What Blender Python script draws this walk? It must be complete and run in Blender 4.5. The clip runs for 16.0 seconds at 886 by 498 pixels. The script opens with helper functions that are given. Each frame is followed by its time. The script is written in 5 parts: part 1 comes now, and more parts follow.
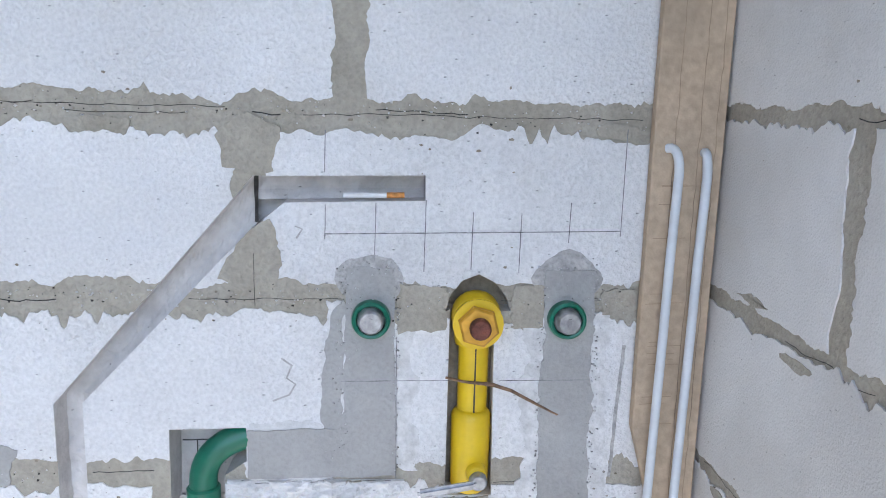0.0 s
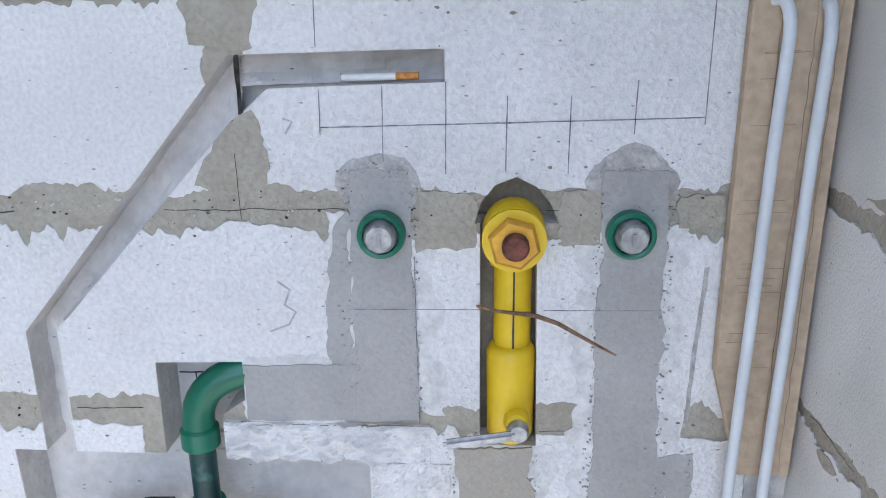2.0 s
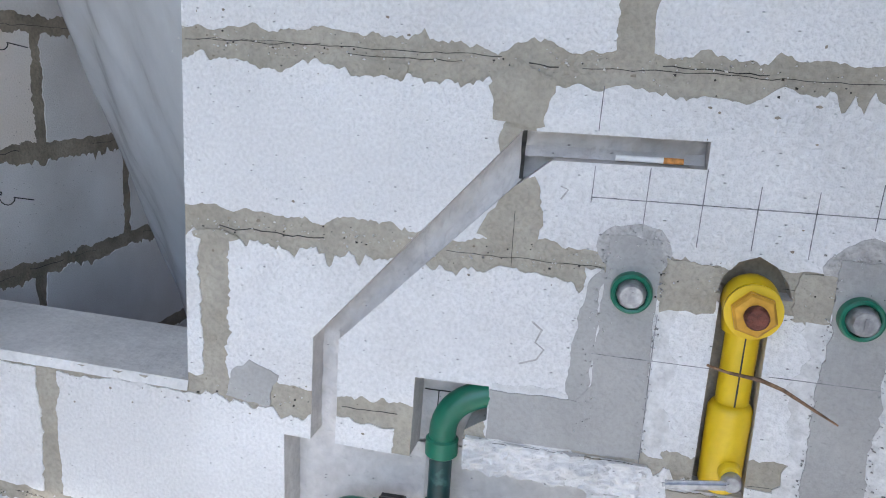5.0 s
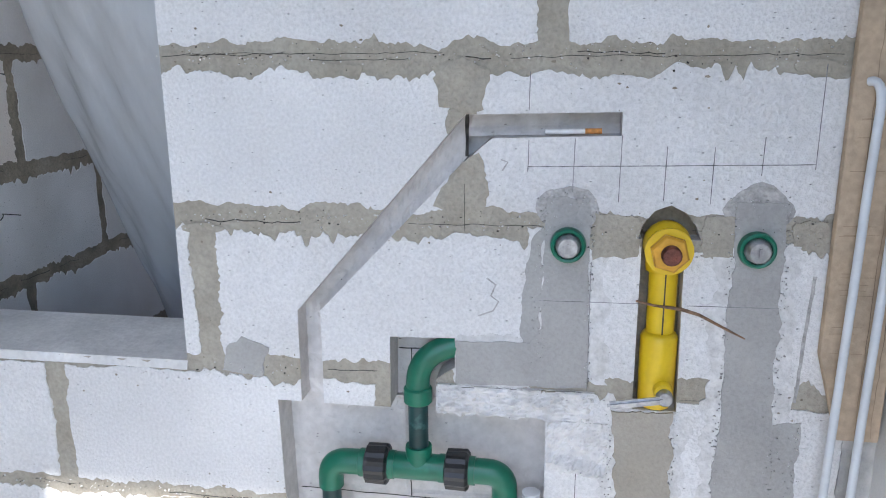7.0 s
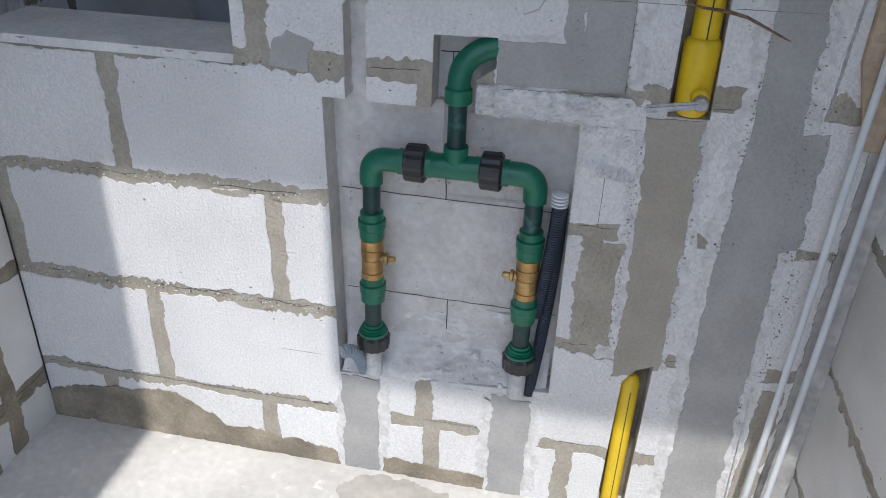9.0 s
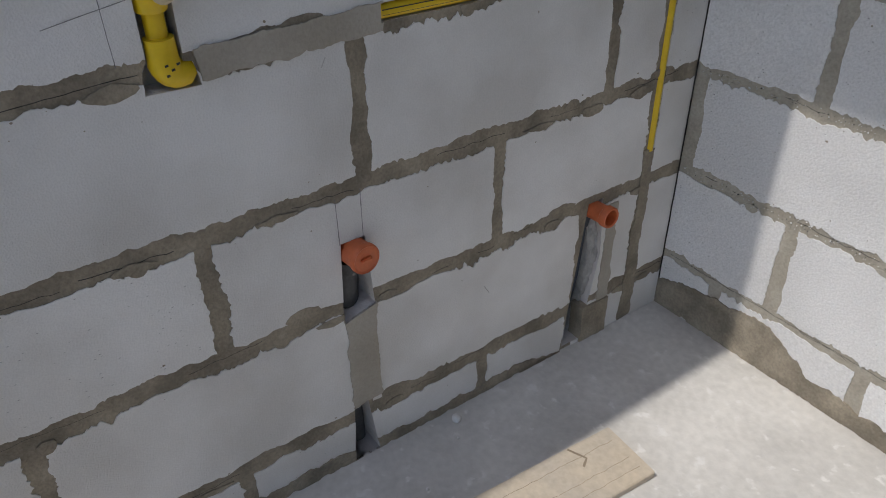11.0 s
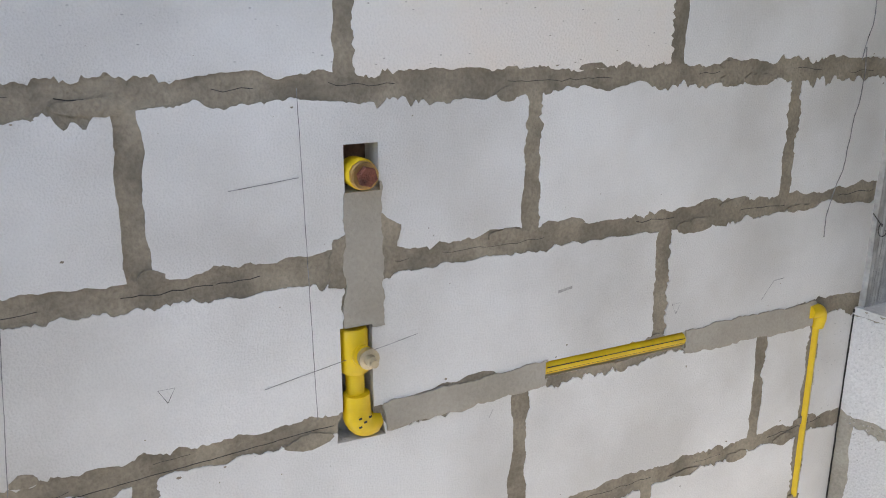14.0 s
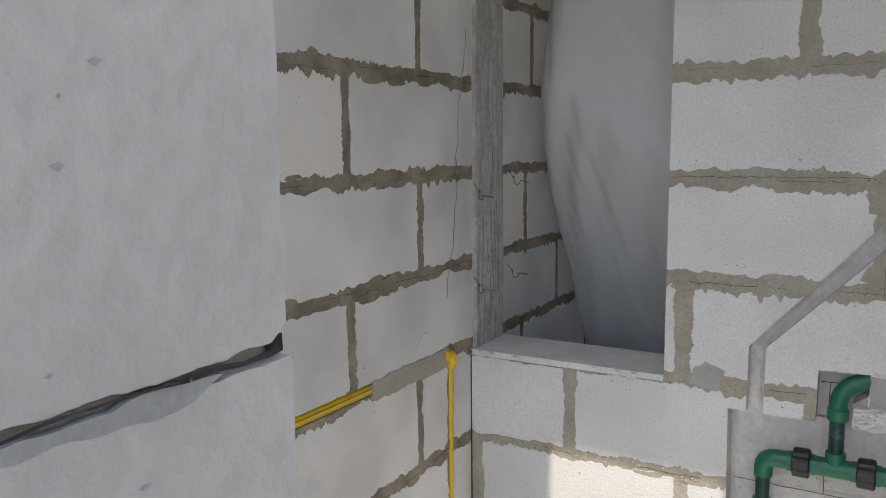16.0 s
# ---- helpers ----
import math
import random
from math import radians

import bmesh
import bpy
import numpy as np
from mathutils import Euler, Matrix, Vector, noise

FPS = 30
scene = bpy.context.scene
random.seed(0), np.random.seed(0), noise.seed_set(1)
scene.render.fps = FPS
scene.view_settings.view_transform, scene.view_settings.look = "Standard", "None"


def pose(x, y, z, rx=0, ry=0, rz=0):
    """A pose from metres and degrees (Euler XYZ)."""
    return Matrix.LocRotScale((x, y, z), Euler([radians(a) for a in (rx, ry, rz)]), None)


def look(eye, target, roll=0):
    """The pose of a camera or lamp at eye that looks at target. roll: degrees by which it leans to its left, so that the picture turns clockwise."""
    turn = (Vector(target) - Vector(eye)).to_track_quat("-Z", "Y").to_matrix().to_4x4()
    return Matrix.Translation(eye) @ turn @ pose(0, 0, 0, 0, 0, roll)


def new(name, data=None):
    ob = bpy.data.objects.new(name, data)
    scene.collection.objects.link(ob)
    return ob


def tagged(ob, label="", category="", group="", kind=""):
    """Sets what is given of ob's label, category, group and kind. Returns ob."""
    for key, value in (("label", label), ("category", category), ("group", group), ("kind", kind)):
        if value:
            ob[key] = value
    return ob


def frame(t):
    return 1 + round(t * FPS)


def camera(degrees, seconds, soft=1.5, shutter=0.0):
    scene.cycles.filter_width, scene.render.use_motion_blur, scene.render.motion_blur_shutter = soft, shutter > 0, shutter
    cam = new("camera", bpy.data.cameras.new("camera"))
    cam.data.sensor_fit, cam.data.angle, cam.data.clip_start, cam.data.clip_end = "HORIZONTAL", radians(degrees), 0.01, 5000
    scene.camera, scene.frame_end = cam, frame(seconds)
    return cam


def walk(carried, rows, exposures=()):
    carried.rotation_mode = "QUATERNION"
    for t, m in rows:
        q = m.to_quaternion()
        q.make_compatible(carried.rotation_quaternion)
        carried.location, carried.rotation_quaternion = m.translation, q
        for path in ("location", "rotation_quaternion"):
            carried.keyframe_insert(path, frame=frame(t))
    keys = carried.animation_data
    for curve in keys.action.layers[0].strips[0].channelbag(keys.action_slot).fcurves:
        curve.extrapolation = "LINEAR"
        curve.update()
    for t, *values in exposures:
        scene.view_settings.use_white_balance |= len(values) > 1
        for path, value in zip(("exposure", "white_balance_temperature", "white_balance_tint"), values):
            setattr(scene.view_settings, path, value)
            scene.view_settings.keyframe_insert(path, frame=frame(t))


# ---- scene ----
cam = camera(59.0, 16.0, soft=1.0)

PATH = [
    (0, (1.223, -1.042, 1.493), (1.344, 0.919, 1.118), 1.5),
    (0.5, (1.226, -0.985, 1.468), (1.391, 0.949, 0.985), 1.9),
    (1, (1.254, -0.9, 1.438), (1.44, 0.986, 0.797), 0.8),
    (1.5, (1.308, -0.837, 1.426), (1.454, 1.044, 0.764), 1.6),
    (2, (1.317, -0.824, 1.44), (1.181, 1.078, 0.834), -0.7),
    (2.5, (1.288, -0.98, 1.463), (0.971, 0.933, 0.97), 0.6),
    (3, (1.22, -1.098, 1.483), (0.745, 0.791, 1.029), 1.2),
    (3.5, (1.169, -1.031, 1.474), (0.683, 0.857, 1.027), 1.9),
    (4, (1.167, -0.992, 1.482), (0.725, 0.897, 0.998), 3.5),
    (6.3, (1.152, -1.022, 1.473), (0.795, 0.885, 0.987), 2.0),
    (6.5, (1.173, -1.044, 1.482), (0.826, 0.864, 0.994), 1.3),
    (7, (1.188, -1.162, 1.482), (0.878, 0.751, 0.987), -0.3),
    (7.5, (1.187, -1.25, 1.45), (0.952, 0.608, 0.748), 0.2),
    (8, (1.177, -1.228, 1.394), (0.97, 0.567, 0.536), 1.2),
    (8.2, (1.186, -1.226, 1.363), (0.97, 0.56, 0.49), 1.3),
    (10.3, (1.088, -1.368, 1.35), (0.153, -0.084, 0.134), 1.3),
    (10.5, (1.066, -1.387, 1.363), (-0.022, -0.221, 0.156), 0.9),
    (11, (1.045, -1.438, 1.384), (-0.301, -0.495, 0.245), -0.7),
    (11.5, (1.078, -1.467, 1.414), (-0.425, -0.674, 0.358), -0.3),
    (12, (1.08, -1.478, 1.43), (-0.485, -0.774, 0.403), 0.3),
    (12.2, (1.061, -1.491, 1.447), (-0.554, -0.771, 0.512), 0.5),
    (12.5, (1.066, -1.486, 1.484), (-0.644, -0.77, 0.734), 0.3),
    (13, (1.086, -1.472, 1.531), (-0.658, -0.688, 0.946), 0.1),
    (13.5, (1.066, -1.467, 1.53), (-0.69, -0.68, 0.985), -0.4),
    (14, (1.011, -1.547, 1.552), (-0.694, -0.651, 1.015), -0.1),
    (14.5, (0.99, -1.628, 1.579), (-0.606, -0.498, 1.153), -0.3),
    (15, (1.061, -1.77, 1.559), (-0.369, -0.392, 1.319), 1.0),
    (15.5, (1.081, -1.879, 1.554), (-0.175, -0.351, 1.255), 0.4),
    (16, (1.043, -1.955, 1.566), (0.049, -0.24, 1.294), -0.6),
]
walk(cam, [(t, look(eye, target, roll)) for t, eye, target, roll in PATH],
     [(0, 2.02, 6080, 11), (0.5, 1.9, 6080, 11), (1, 1.76, 6080, 11), (1.5, 1.98, 6080, 11), (2, 1.93, 6080, 11), (3, 1.92, 6230, 11), (7, 1.87, 6250, 11), (8.2, 1.52, 6050, 11), (10.3, 0.29, 6500, 11), (11, 0.38, 6500, 11),
      (11.5, 0.62, 6600, 11), (12, 1.1, 6600, 11), (12.5, 1.68, 6600, 11), (13, 1.86, 6700, 11), (14, 1.78, 6980, 11), (14.5, 1.72, 7000, 11), (15, 1.52, 6800, 11), (15.5, 1.15, 6950, 11), (16, 1.1, 7200, 11)])

# ---- world, sun ----
SUN_EL = 60.0
world = bpy.data.worlds.new("sky")
scene.world = world
world.use_nodes = True
wn = world.node_tree
sky = wn.nodes.new("ShaderNodeTexSky")
sky.sky_type, sky.sun_disc = "NISHITA", False
sky.sun_elevation, sky.sun_rotation = radians(SUN_EL), radians(180)
wn.links.new(sky.outputs[0], wn.nodes["Background"].inputs[0])
wn.nodes["Background"].inputs[1].default_value = 0.15
sun = new("sun", bpy.data.lights.new("sun", "SUN"))
sun.data.energy, sun.data.angle, sun.data.color = 2.0, radians(0.7), (1.0, 0.95, 0.88)
sun.matrix_world = look((0, -10 * math.cos(radians(SUN_EL)), 10 * math.sin(radians(SUN_EL))), (0, 0, 0))


# ---- materials ----
def material(name, color, rough=0.8, metal=0.0, vary=0.12, scale=6.0, grain=120.0, bump=0.15, tint=None, pits=0.0, hue=0.0, spots=None, coat=0.0):
    """Principled material: broad patches, fine grain, relief, and dark pits if asked."""
    m = bpy.data.materials.new(name)
    m.use_nodes = True
    n, l = m.node_tree.nodes, m.node_tree.links
    p = n["Principled BSDF"]
    p.inputs["Roughness"].default_value, p.inputs["Metallic"].default_value = rough, metal
    p.inputs["Coat Weight"].default_value = coat
    co = n.new("ShaderNodeTexCoord")
    info = n.new("ShaderNodeObjectInfo")
    shift = n.new("ShaderNodeVectorMath")
    shift.operation = "ADD"
    l.new(co.outputs["Object"], shift.inputs[0])
    if hue:
        mul = n.new("ShaderNodeMath")
        mul.operation = "MULTIPLY"
        mul.inputs[1].default_value = 37.0
        l.new(info.outputs["Random"], mul.inputs[0])
        l.new(mul.outputs[0], shift.inputs[1])
    big = n.new("ShaderNodeTexNoise")
    big.inputs["Scale"].default_value, big.inputs["Detail"].default_value = scale, 5
    fine = n.new("ShaderNodeTexNoise")
    fine.inputs["Scale"].default_value, fine.inputs["Detail"].default_value = grain, 4
    for k in (big, fine):
        l.new(shift.outputs[0], k.inputs["Vector"])
    other = tint or [c * (1 - 2.2 * vary) for c in color]
    ramp = n.new("ShaderNodeValToRGB")
    ramp.color_ramp.elements[0].position, ramp.color_ramp.elements[1].position = 0.36, 0.66
    ramp.color_ramp.elements[0].color, ramp.color_ramp.elements[1].color = (*other, 1), (*color, 1)
    l.new(big.outputs["Fac"], ramp.inputs[0])
    mix = n.new("ShaderNodeMix")
    mix.data_type, mix.blend_type = "RGBA", "MULTIPLY"
    mix.inputs["Factor"].default_value = 1.0
    fr = n.new("ShaderNodeMapRange")
    fr.inputs["From Min"].default_value, fr.inputs["From Max"].default_value = 0.3, 0.7
    fr.inputs["To Min"].default_value, fr.inputs["To Max"].default_value = 1 - vary, 1 + vary * 0.4
    l.new(fine.outputs["Fac"], fr.inputs["Value"])
    l.new(ramp.outputs[0], mix.inputs["A"])
    l.new(fr.outputs[0], mix.inputs["B"])
    last, height = mix.outputs["Result"], fine.outputs["Fac"]
    if hue:
        tone = n.new("ShaderNodeMapRange")
        tone.inputs["To Min"].default_value, tone.inputs["To Max"].default_value = 1 - hue, 1.0
        l.new(info.outputs["Random"], tone.inputs["Value"])
        m2 = n.new("ShaderNodeMix")
        m2.data_type, m2.blend_type = "RGBA", "MULTIPLY"
        m2.inputs["Factor"].default_value = 1.0
        l.new(last, m2.inputs["A"])
        l.new(tone.outputs[0], m2.inputs["B"])
        last = m2.outputs["Result"]
    if pits:
        vor = n.new("ShaderNodeTexVoronoi")
        vor.inputs["Scale"].default_value = 95.0
        stretch = n.new("ShaderNodeMapping")
        stretch.inputs["Scale"].default_value = (0.55, 0.55, 1.25)
        l.new(shift.outputs[0], stretch.inputs["Vector"])
        vor.inputs["Randomness"].default_value = 1.0
        l.new(stretch.outputs[0], vor.inputs["Vector"])
        pick = n.new("ShaderNodeMath")
        pick.operation = "GREATER_THAN"
        pick.inputs[1].default_value = 1 - pits
        sep = n.new("ShaderNodeSeparateColor")
        l.new(vor.outputs["Color"], sep.inputs[0])
        l.new(sep.outputs[0], pick.inputs[0])
        dot = n.new("ShaderNodeMapRange")
        dot.inputs["From Min"].default_value, dot.inputs["From Max"].default_value = 0.03, 0.13
        dot.inputs["To Min"].default_value, dot.inputs["To Max"].default_value = 1.0, 0.0
        l.new(vor.outputs["Distance"], dot.inputs["Value"])
        both = n.new("ShaderNodeMath")
        both.operation = "MULTIPLY"
        l.new(pick.outputs[0], both.inputs[0])
        l.new(dot.outputs[0], both.inputs[1])
        m3 = n.new("ShaderNodeMix")
        m3.data_type = "RGBA"
        l.new(both.outputs[0], m3.inputs["Factor"])
        l.new(last, m3.inputs["A"])
        m3.inputs["B"].default_value = (*[c * 0.42 for c in color], 1)
        last = m3.outputs["Result"]
        sub = n.new("ShaderNodeMath")
        sub.operation = "SUBTRACT"
        l.new(height, sub.inputs[0])
        l.new(both.outputs[0], sub.inputs[1])
        height = sub.outputs[0]
    if spots:
        sp = n.new("ShaderNodeTexNoise")
        sp.inputs["Scale"].default_value, sp.inputs["Detail"].default_value = 28.0, 6
        l.new(shift.outputs[0], sp.inputs["Vector"])
        sr = n.new("ShaderNodeMapRange")
        sr.inputs["From Min"].default_value, sr.inputs["From Max"].default_value = 0.62, 0.70
        l.new(sp.outputs["Fac"], sr.inputs["Value"])
        m4 = n.new("ShaderNodeMix")
        m4.data_type = "RGBA"
        l.new(sr.outputs[0], m4.inputs["Factor"])
        l.new(last, m4.inputs["A"])
        m4.inputs["B"].default_value = (*spots, 1)
        last = m4.outputs["Result"]
    l.new(last, p.inputs["Base Color"])
    bp = n.new("ShaderNodeBump")
    bp.inputs["Strength"].default_value, bp.inputs["Distance"].default_value = bump, 0.004
    l.new(height, bp.inputs["Height"])
    l.new(bp.outputs[0], p.inputs["Normal"])
    return m


AAC = material("aerated_concrete", (0.78, 0.775, 0.77), 0.95, vary=0.125, scale=3.8, grain=190, bump=0.75, pits=0.38, hue=0.06, tint=(0.675, 0.67, 0.665))
AAC_SMOOTH = material("sawn_aerated_concrete", (0.77, 0.765, 0.755), 0.95, vary=0.055, scale=4.2, grain=330, bump=0.32, pits=0.16, hue=0.08, tint=(0.615, 0.602, 0.58))
# Rougher block; its darker base colour stands in for the partition's shade.
AAC_NEAR_SHADED = material("scuffed_shade_toned_concrete", (0.58, 0.535, 0.50), 0.95, vary=0.06, scale=9, grain=80, bump=0.5, pits=0.05)
# Warm grey of cut block, darkened further in place of groove shade.
AAC_CUT_SHADED = material("shade_toned_cut_concrete", (0.66, 0.635, 0.615), 0.95, vary=0.12, scale=14, grain=60, bump=1.0, pits=0.2, tint=(0.57, 0.545, 0.525))
AAC_PEACH = material("peach_aerated_concrete", (0.78, 0.70, 0.62), 0.95, tint=(0.76, 0.735, 0.70), vary=0.05, scale=4, grain=260, bump=0.4, pits=0.07)
AAC_ROUGH = material("broken_aerated_concrete", (0.76, 0.75, 0.735), 0.95, vary=0.09, scale=18, grain=70, bump=1.0, pits=0.3)
MORTAR_A = material("grey_beige_mortar", (0.405, 0.375, 0.315), 0.9, vary=0.15, scale=14, grain=150, bump=0.7, tint=(0.335, 0.305, 0.25))
MORTAR = material("beige_mortar", (0.345, 0.298, 0.228), 0.9, vary=0.2, scale=12, grain=170, bump=0.5)
PLASTER = material("grey_filler", (0.40, 0.395, 0.38), 0.85, vary=0.09, scale=9, grain=190, bump=0.35, tint=(0.33, 0.325, 0.315))
PLASTER_TAN = material("tan_filler", (0.40, 0.37, 0.32), 0.85, vary=0.09, scale=8, grain=190, bump=0.35, tint=(0.34, 0.31, 0.26))
WET = material("damp_mortar", (0.50, 0.49, 0.475), 0.85, vary=0.22, scale=45, grain=140, bump=1.0, tint=(0.34, 0.33, 0.32))
CONCRETE = material("concrete_floor", (0.64, 0.625, 0.595), 0.85, vary=0.10, scale=3.5, grain=55, bump=0.35, spots=(0.69, 0.68, 0.66))
COLUMN = material("rough_grey_plaster", (0.48, 0.475, 0.46), 0.9, vary=0.22, scale=16, grain=60, bump=1.0, tint=(0.36, 0.355, 0.34))
WOOD = material("weathered_pine", (0.50, 0.385, 0.27), 0.75, vary=0.16, scale=9, grain=90, bump=0.4, tint=(0.40, 0.31, 0.22))
PLANKWOOD = material("dusty_plank", (0.56, 0.48, 0.37), 0.8, vary=0.12, scale=5, grain=70, bump=0.3, tint=(0.47, 0.42, 0.35))
GREEN = material("green_polypropylene", (0.006, 0.150, 0.088), 0.30, vary=0.08, scale=20, grain=60, bump=0.06, spots=(0.015, 0.17, 0.105))
DKGREEN = material("dark_green_pipe", (0.006, 0.048, 0.050), 0.35, vary=0.15, scale=30, grain=60, bump=0.1, spots=(0.04, 0.12, 0.11))
YELLOW = material("yellow_polyethylene", (0.76, 0.53, 0.012), 0.38, vary=0.06, scale=15, grain=90, bump=0.08, tint=(0.70, 0.47, 0.012))
BRASS = material("brass", (0.56, 0.36, 0.15), 0.36, 0.85, vary=0.15, scale=40, grain=100, bump=0.1)
YBRASS = material("yellow_painted_brass", (0.70, 0.38, 0.05), 0.35, 0.45, vary=0.1, scale=40, bump=0.1)
ZINC = material("zinc_steel", (0.46, 0.47, 0.49), 0.32, 0.75, vary=0.15, scale=60, bump=0.25)
RUST = material("rusty_steel", (0.23, 0.075, 0.05), 0.6, 0.3, vary=0.3, scale=60, grain=200, bump=0.6)
WIREM = material("rusty_copper_strip", (0.34, 0.20, 0.12), 0.6, 0.3, vary=0.3, scale=60, bump=0.4)
BLACK = material("black_plastic", (0.018, 0.02, 0.023), 0.4, vary=0.1, scale=30, bump=0.1, spots=(0.06, 0.06, 0.065))
HOSE = material("slate_corrugated_plastic", (0.035, 0.05, 0.075), 0.45, vary=0.1, scale=30, bump=0.1)
HOSE_GREY = material("grey_corrugated_plastic", (0.33, 0.38, 0.43), 0.5, vary=0.1, scale=30, bump=0.1)
PEX = material("translucent_white_tube", (0.64, 0.67, 0.70), 0.35, vary=0.04, scale=20, bump=0.05)
ORANGE = material("orange_pvc", (0.60, 0.145, 0.05), 0.45, vary=0.08, scale=20, bump=0.1)
# Darker copy of ORANGE that shades the socket's inside by colour.
ORANGE_SHADE = material("shade_toned_orange_pvc", (0.30, 0.06, 0.025), 0.6, vary=0.08, scale=20, bump=0.1)
GREYPVC = material("dusty_grey_pvc", (0.09, 0.093, 0.098), 0.6, vary=0.2, scale=20, bump=0.3, spots=(0.30, 0.29, 0.28))
PALEPVC = material("pale_dusty_pvc", (0.60, 0.60, 0.60), 0.55, vary=0.12, scale=30, bump=0.2, spots=(0.42, 0.41, 0.40))
RUSTY_BED = material("rust_stained_cut", (0.26, 0.15, 0.10), 0.9, vary=0.2, scale=30, bump=0.6)
# Near-black colour that paints the shade at the back of the drain slots.
CAVITY_SHADE = material("painted_cavity_shade", (0.05, 0.05, 0.05), 0.9, vary=0.3, scale=40, bump=0.6)
HAZE = material("dried_cement_haze", (0.72, 0.715, 0.705), 0.92, vary=0.14, scale=34, grain=110, bump=0.8, tint=(0.57, 0.565, 0.555))
PENCIL = material("pencil_line", (0.36, 0.36, 0.37), 0.8, vary=0.3, scale=80, bump=0.0)
CRACK = material("hairline_gap", (0.07, 0.065, 0.06), 0.95, vary=0.3, scale=60, bump=0.0)
PAPER = material("white_paper", (0.82, 0.82, 0.80), 0.8, vary=0.03, scale=60, bump=0.05)
CORK = material("orange_filter_paper", (0.70, 0.30, 0.08), 0.8, vary=0.15, scale=200, bump=0.05)
PRINT = material("black_print", (0.03, 0.03, 0.03), 0.6, vary=0.05, bump=0.0)
EARTH = material("bare_earth", (0.25, 0.21, 0.16), 0.95, vary=0.2, scale=1.5, grain=20, bump=0.8)
STAIN = material("damp_concrete", (0.51, 0.48, 0.44), 0.8, vary=0.12, scale=8, grain=55, bump=0.3)

FILM = bpy.data.materials.new("milky_plastic_film")
FILM.use_nodes = True
fn, fl = FILM.node_tree.nodes, FILM.node_tree.links
fp = fn["Principled BSDF"]
fp.inputs["Base Color"].default_value, fp.inputs["Roughness"].default_value = (0.57, 0.59, 0.61, 1), 0.2
ft = fn.new("ShaderNodeBsdfTranslucent")
ft.inputs[0].default_value = (0.66, 0.69, 0.72, 1)
fm = fn.new("ShaderNodeMixShader")
fm.inputs[0].default_value = 0.16
fno = fn.new("ShaderNodeTexNoise")
fno.inputs["Scale"].default_value, fno.inputs["Detail"].default_value = 9, 6
fb = fn.new("ShaderNodeBump")
fb.inputs["Strength"].default_value, fb.inputs["Distance"].default_value = 0.5, 0.02
fl.new(fno.outputs["Fac"], fb.inputs["Height"])
fl.new(fb.outputs[0], fp.inputs["Normal"])
fl.new(fp.outputs[0], fm.inputs[1])
fl.new(ft.outputs[0], fm.inputs[2])
fl.new(fm.outputs[0], fn["Material Output"].inputs[0])


# ---- building helpers ----
def part(name, bm, mat, parent=None, label="", smooth=False):
    """Links a bmesh as one mesh object, under parent if given."""
    me = bpy.data.meshes.new(name)
    bm.to_mesh(me)
    bm.free()
    for m in (mat if isinstance(mat, (list, tuple)) else [mat]):
        me.materials.append(m)
    if smooth:
        me.polygons.foreach_set("use_smooth", [True] * len(me.polygons))
        me.set_sharp_from_angle(angle=radians(40))
    ob = new(name, me)
    if parent:
        ob.parent = parent
    if label:
        tagged(ob, label)
    return ob


def thing(name, label, category, group="", at=(0, 0, 0)):
    ob = new(name)
    ob.empty_display_size = 0.05
    return tagged(ob, label, category, group)


def box(bm, x0, y0, z0, x1, y1, z1, bevel=0.0):
    g = bmesh.ops.create_cube(bm, size=1.0)["verts"]
    for v in g:
        v.co = Vector((x0 + (v.co.x + 0.5) * (x1 - x0), y0 + (v.co.y + 0.5) * (y1 - y0), z0 + (v.co.z + 0.5) * (z1 - z0)))
    if bevel:
        es = list({e for v in g for e in v.link_edges})
        bmesh.ops.bevel(bm, geom=es, offset=bevel, segments=2, affect="EDGES")
    return bm


def sweep(bm, pts, radius, seg=16, cap=True):
    """A round tube along pts; radius is a number or a list, one a point."""
    pts = [Vector(p) for p in pts]
    rs = radius if isinstance(radius, (list, tuple)) else [radius] * len(pts)
    rings, side = [], None
    for i, p in enumerate(pts):
        t = (pts[min(i + 1, len(pts) - 1)] - pts[max(i - 1, 0)])
        if t.length < 1e-7:
            t = pts[i] - pts[i - 2] if i >= 2 else pts[2] - pts[0]
        t.normalize()
        if side is None:
            side = t.orthogonal().normalized()
        side = (side - t * side.dot(t)).normalized()
        up = t.cross(side)
        rings.append([bm.verts.new(p + (side * math.cos(a) + up * math.sin(a)) * rs[i]) for a in [2 * math.pi * k / seg for k in range(seg)]])
    for a, b in zip(rings, rings[1:]):
        for k in range(seg):
            bm.faces.new((a[k], a[(k + 1) % seg], b[(k + 1) % seg], b[k]))
    if cap:
        bm.faces.new(rings[0][::-1])
        bm.faces.new(rings[-1])
    bmesh.ops.recalc_face_normals(bm, faces=bm.faces)
    return bm


